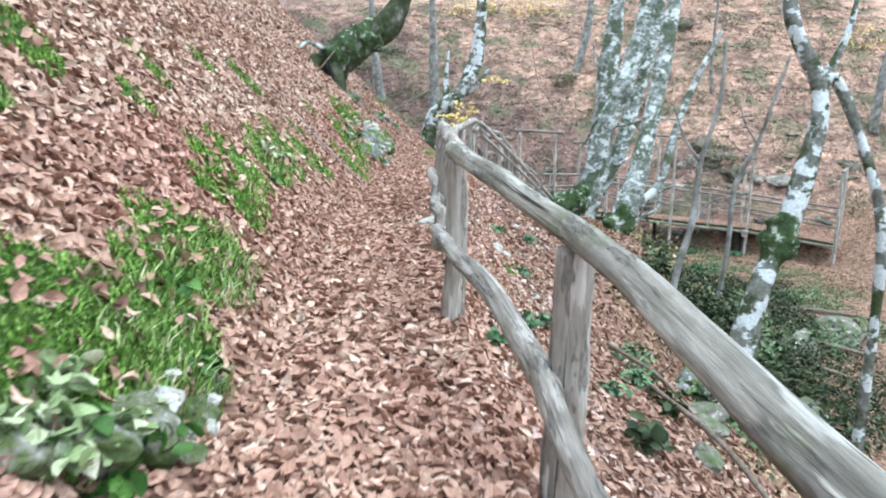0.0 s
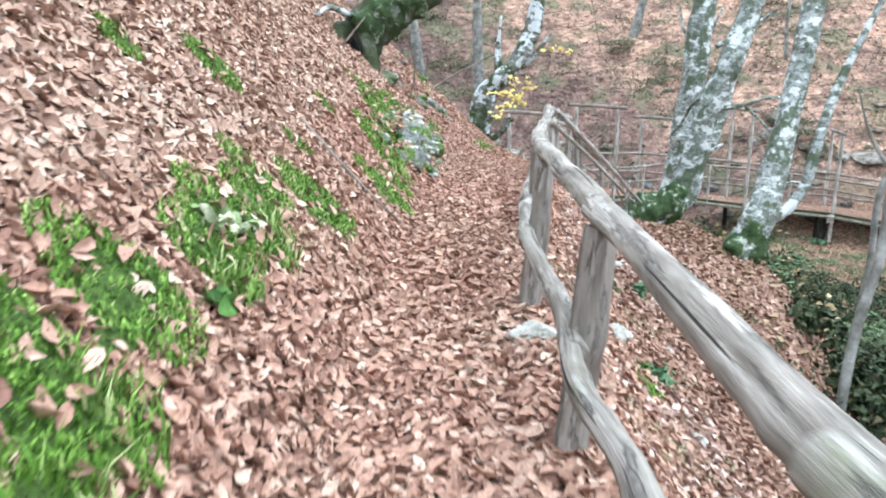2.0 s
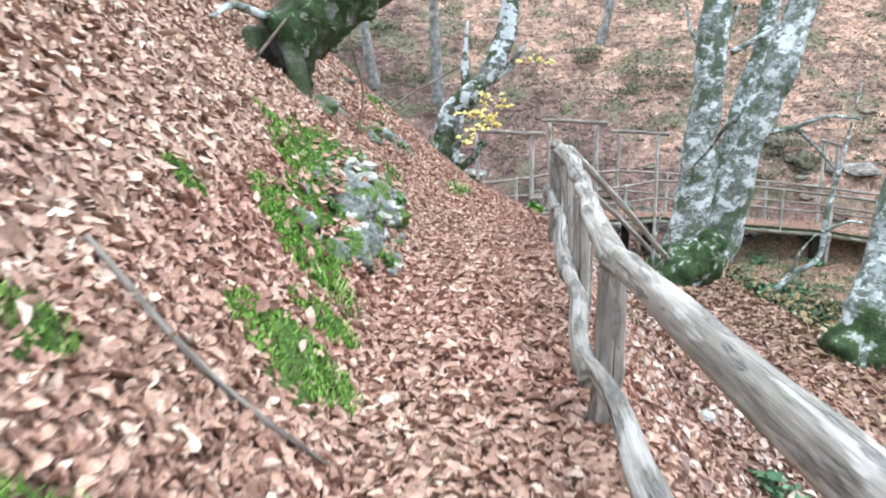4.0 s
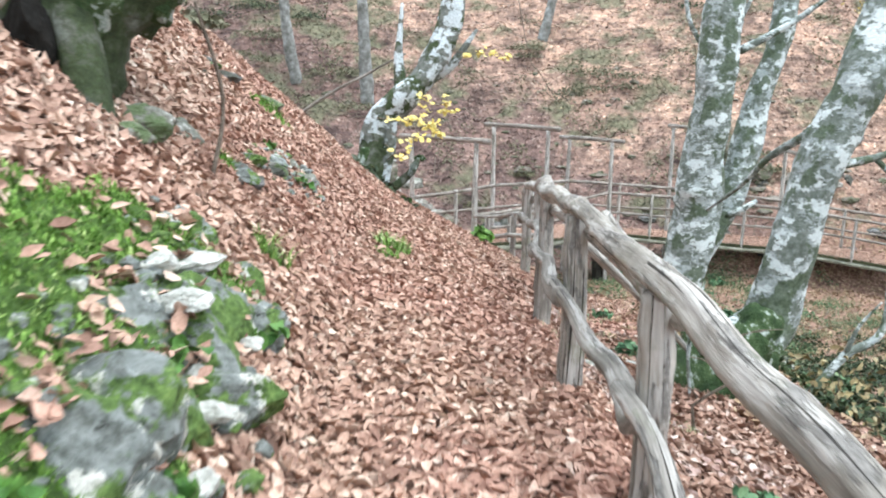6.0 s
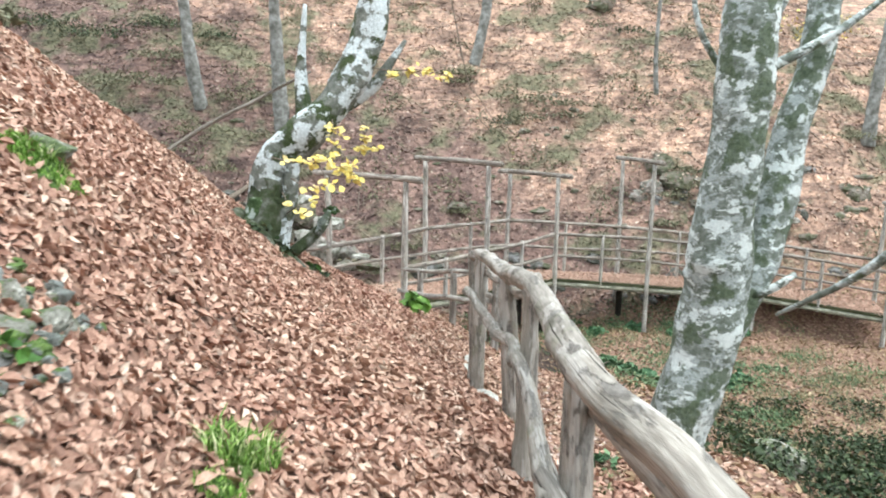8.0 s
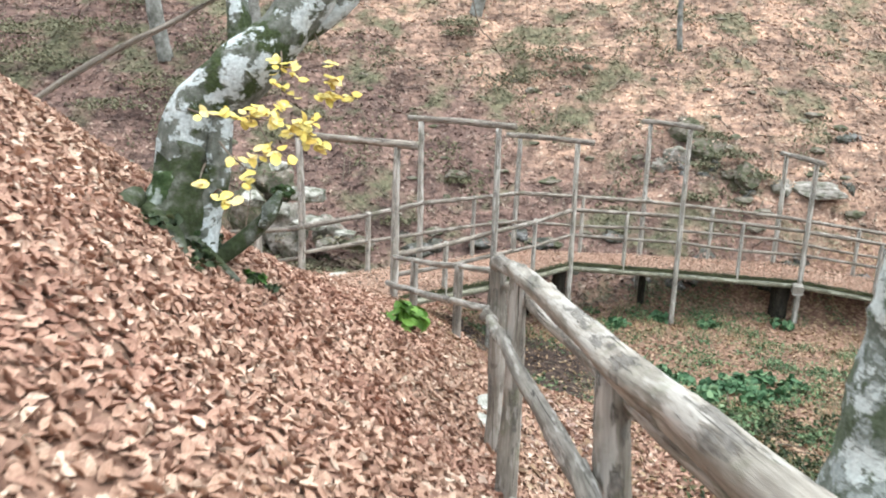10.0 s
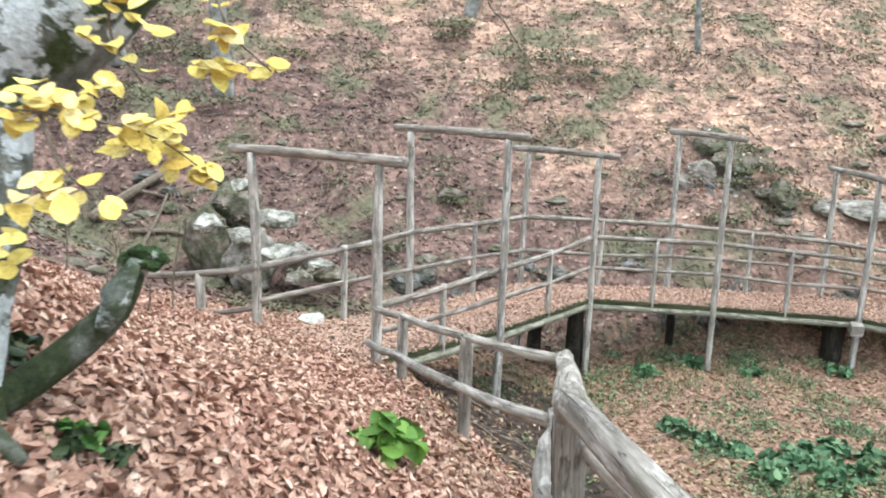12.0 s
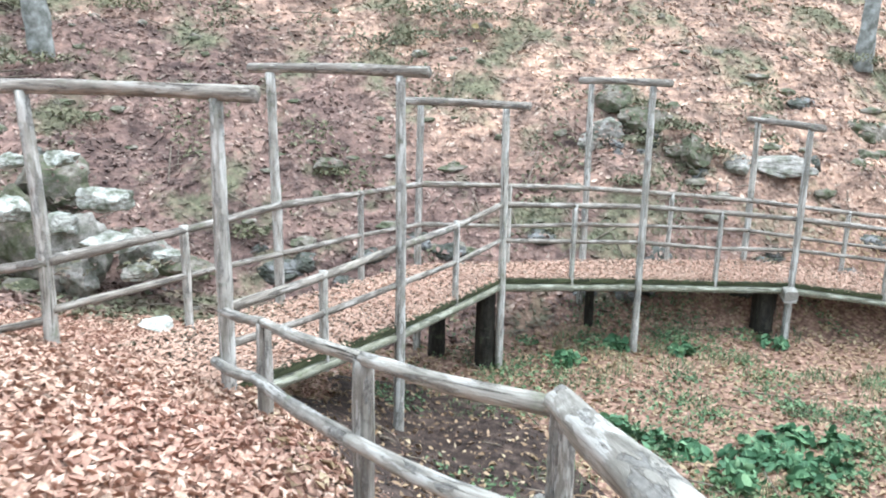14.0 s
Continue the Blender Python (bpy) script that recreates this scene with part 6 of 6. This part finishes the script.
for i, (x, y, w) in enumerate(((.85, 6.9, .07), (1.0, 8.3, .06), (.8, 9.9, .08), (1.3, 10.3, .06), (1.15, 12.4, .07), (1.5, 14.1, .06), (1.75, 17.2, .09), (2.0, 18.4, .07), (2.52, 26.7, .2), (2.38, 26.2, .12), (1.9, 19.9, .07))):
    pile("stone", "pale stone on the slope below the fence", "stone", on_land(x, y, .02), (w, w * 1.3, w * .7), PALE_ROCK, 440 + i)

for i, (x, y) in enumerate(((-2.44, 20.30), (-2.30, 20.36), (-2.23, 18.88), (-1.65, 17.59), (-1.50, 17.78), (-1.28, 18.08), (-1.62, 17.00), (-2.51, 20.41), (-1.66, 17.15), (-1.51, 18.12), (-1.25, 18.58), (-1.53, 17.10))):
    w = .1 + .05 * math.sin(i * 2.3)
    pile("rock", "grey shale breaking out of the leafy bank", "rock", on_land(x, y, .0), (w, w * 1.5, w * .6), FOOT_ROCK if i % 3 else LEDGE, 460 + i)

# loose dead wood
for i, (x0, y0, x1, y1, r) in enumerate(((-4.3, 45.3, -2.0, 46.9, .15), (-3.2, 44.8, -1.2, 44.6, .08), (-3.6, 46.2, -1.4, 45.6, .06), (-2.8, 44.2, -2.2, 46.4, .05), (7.4, 16.5, 10.5, 18.5, .07), (9.0, 20.5, 12.6, 21.0, .08), (11.5, 26.0, 15.4, 25.2, .09), (6.6, 13.0, 8.4, 15.6, .05), (12.5, 22.6, 15.0, 24.5, .06), (2.2, 7.6, 3.0, 5.6, .03), (2.0, 8.8, 2.7, 6.9, .025))):
    p, q = Vector(on_land(x0, y0, r + .12)), Vector(on_land(x1, y1, r + .12))
    log = tube("log", [p, (p + q) / 2 + Vector((.1, .1, .06)), q], [r, r * .9, r * .6], TWIG, None, seg=8, step=.15, rough=.1, seed=650 + i, knots=5)
    tagged(log, "fallen dead bough lying on the gully side", "log")
for i, (pts, r) in enumerate((([(-2.3, 27.2, .75), (-1.81, 27.2, 1.1), (-1.3, 27.22, 1.42), (-.83, 27.2, 1.66), (-.4, 27.1, 1.9), (.02, 26.95, 2.12)], .034), ([(-2.00, 10.18, 1.06), (-1.52, 9.98, 0.60), (-1.12, 10.07, 0.19)], .016), ([(-1.7, 16.5, .95), (-1.62, 16.6, 1.5), (-1.75, 16.5, 2.1)], .016), ([(-2.63, 15.50, 1.82), (-2.41, 15.60, 2.11), (-2.31, 15.70, 2.26)], .018))):
    tube("fallen_branch", pts, [r, r * .9, r * .6], RAIL if i < 2 else TWIG, None, seg=7, step=.1, seed=70 + i)
    tagged(bpy.context.scene.objects[-1], "bare dead branch resting on the bank", "branch")


def sticks():
    rng = np.random.default_rng(77)
    data = []
    for i in range(420):
        if i < 340:
            x, y = rng.uniform(-6, 26), rng.uniform(40, 60)
        else:
            x, y = rng.uniform(5, 16), rng.uniform(24, 40)
        a, n = rng.uniform(0, 6.28), rng.uniform(.3, 1.4)
        p, q = on_land(x, y, .06), on_land(x + n * math.cos(a), y + n * math.sin(a), .1)
        r = rng.uniform(.008, .028)
        data.append(tube_data([p, q], [r, r * .6], seg=5, step=.3, seed=i))
    v, f, uv = joined(data)
    tagged(mesh_object("dead_twigs", v, f, TWIG), "dead twigs strewn over the leafy hillside", "twigs", kind="stuff")


def sapling(base, label, seed, height=1.6, count=7):
    """A thin bare shoot with side twigs."""
    rng = random.Random(seed)
    base = Vector(base)
    t = empty("sapling", base, label=label, category="sapling")
    pts = [base + Vector((rng.uniform(-.08, .08) * k, rng.uniform(-.08, .08) * k, height * k / 4 - (.1 if k == 0 else 0))) for k in range(5)]
    stem = tube("stem", pts, [.016, .012, .005], TWIG, t, seg=6, step=.12, seed=seed)
    for i in range(count):
        p = pts[1].lerp(pts[4], rng.random())
        d = Vector((rng.uniform(-1, 1), rng.uniform(-.6, .6), rng.uniform(.2, .9))) * rng.uniform(.2, .45)
        grown_on(tube("twig", [p, p + d * .5 + Vector((0, 0, .02)), p + d], [.007, .003], TWIG, None, seg=5, step=.12, seed=seed + i), stem)


for i, (x, y, h) in enumerate(((-.5, 33.2, 1.7), (-.75, 32.6, 1.3), (-1.2, 33.6, 1.5), (-1.6, 34.4, 1.2), (-2.4, 35.2, 1.8), (2.6, 8.6, .8), (2.3, 18.4, 1.0), (1.9, 16.6, .9))):
    sapling(on_land(x, y), "thin bare brown sapling on the leafy slope", 500 + 20 * i, h)

sticks()
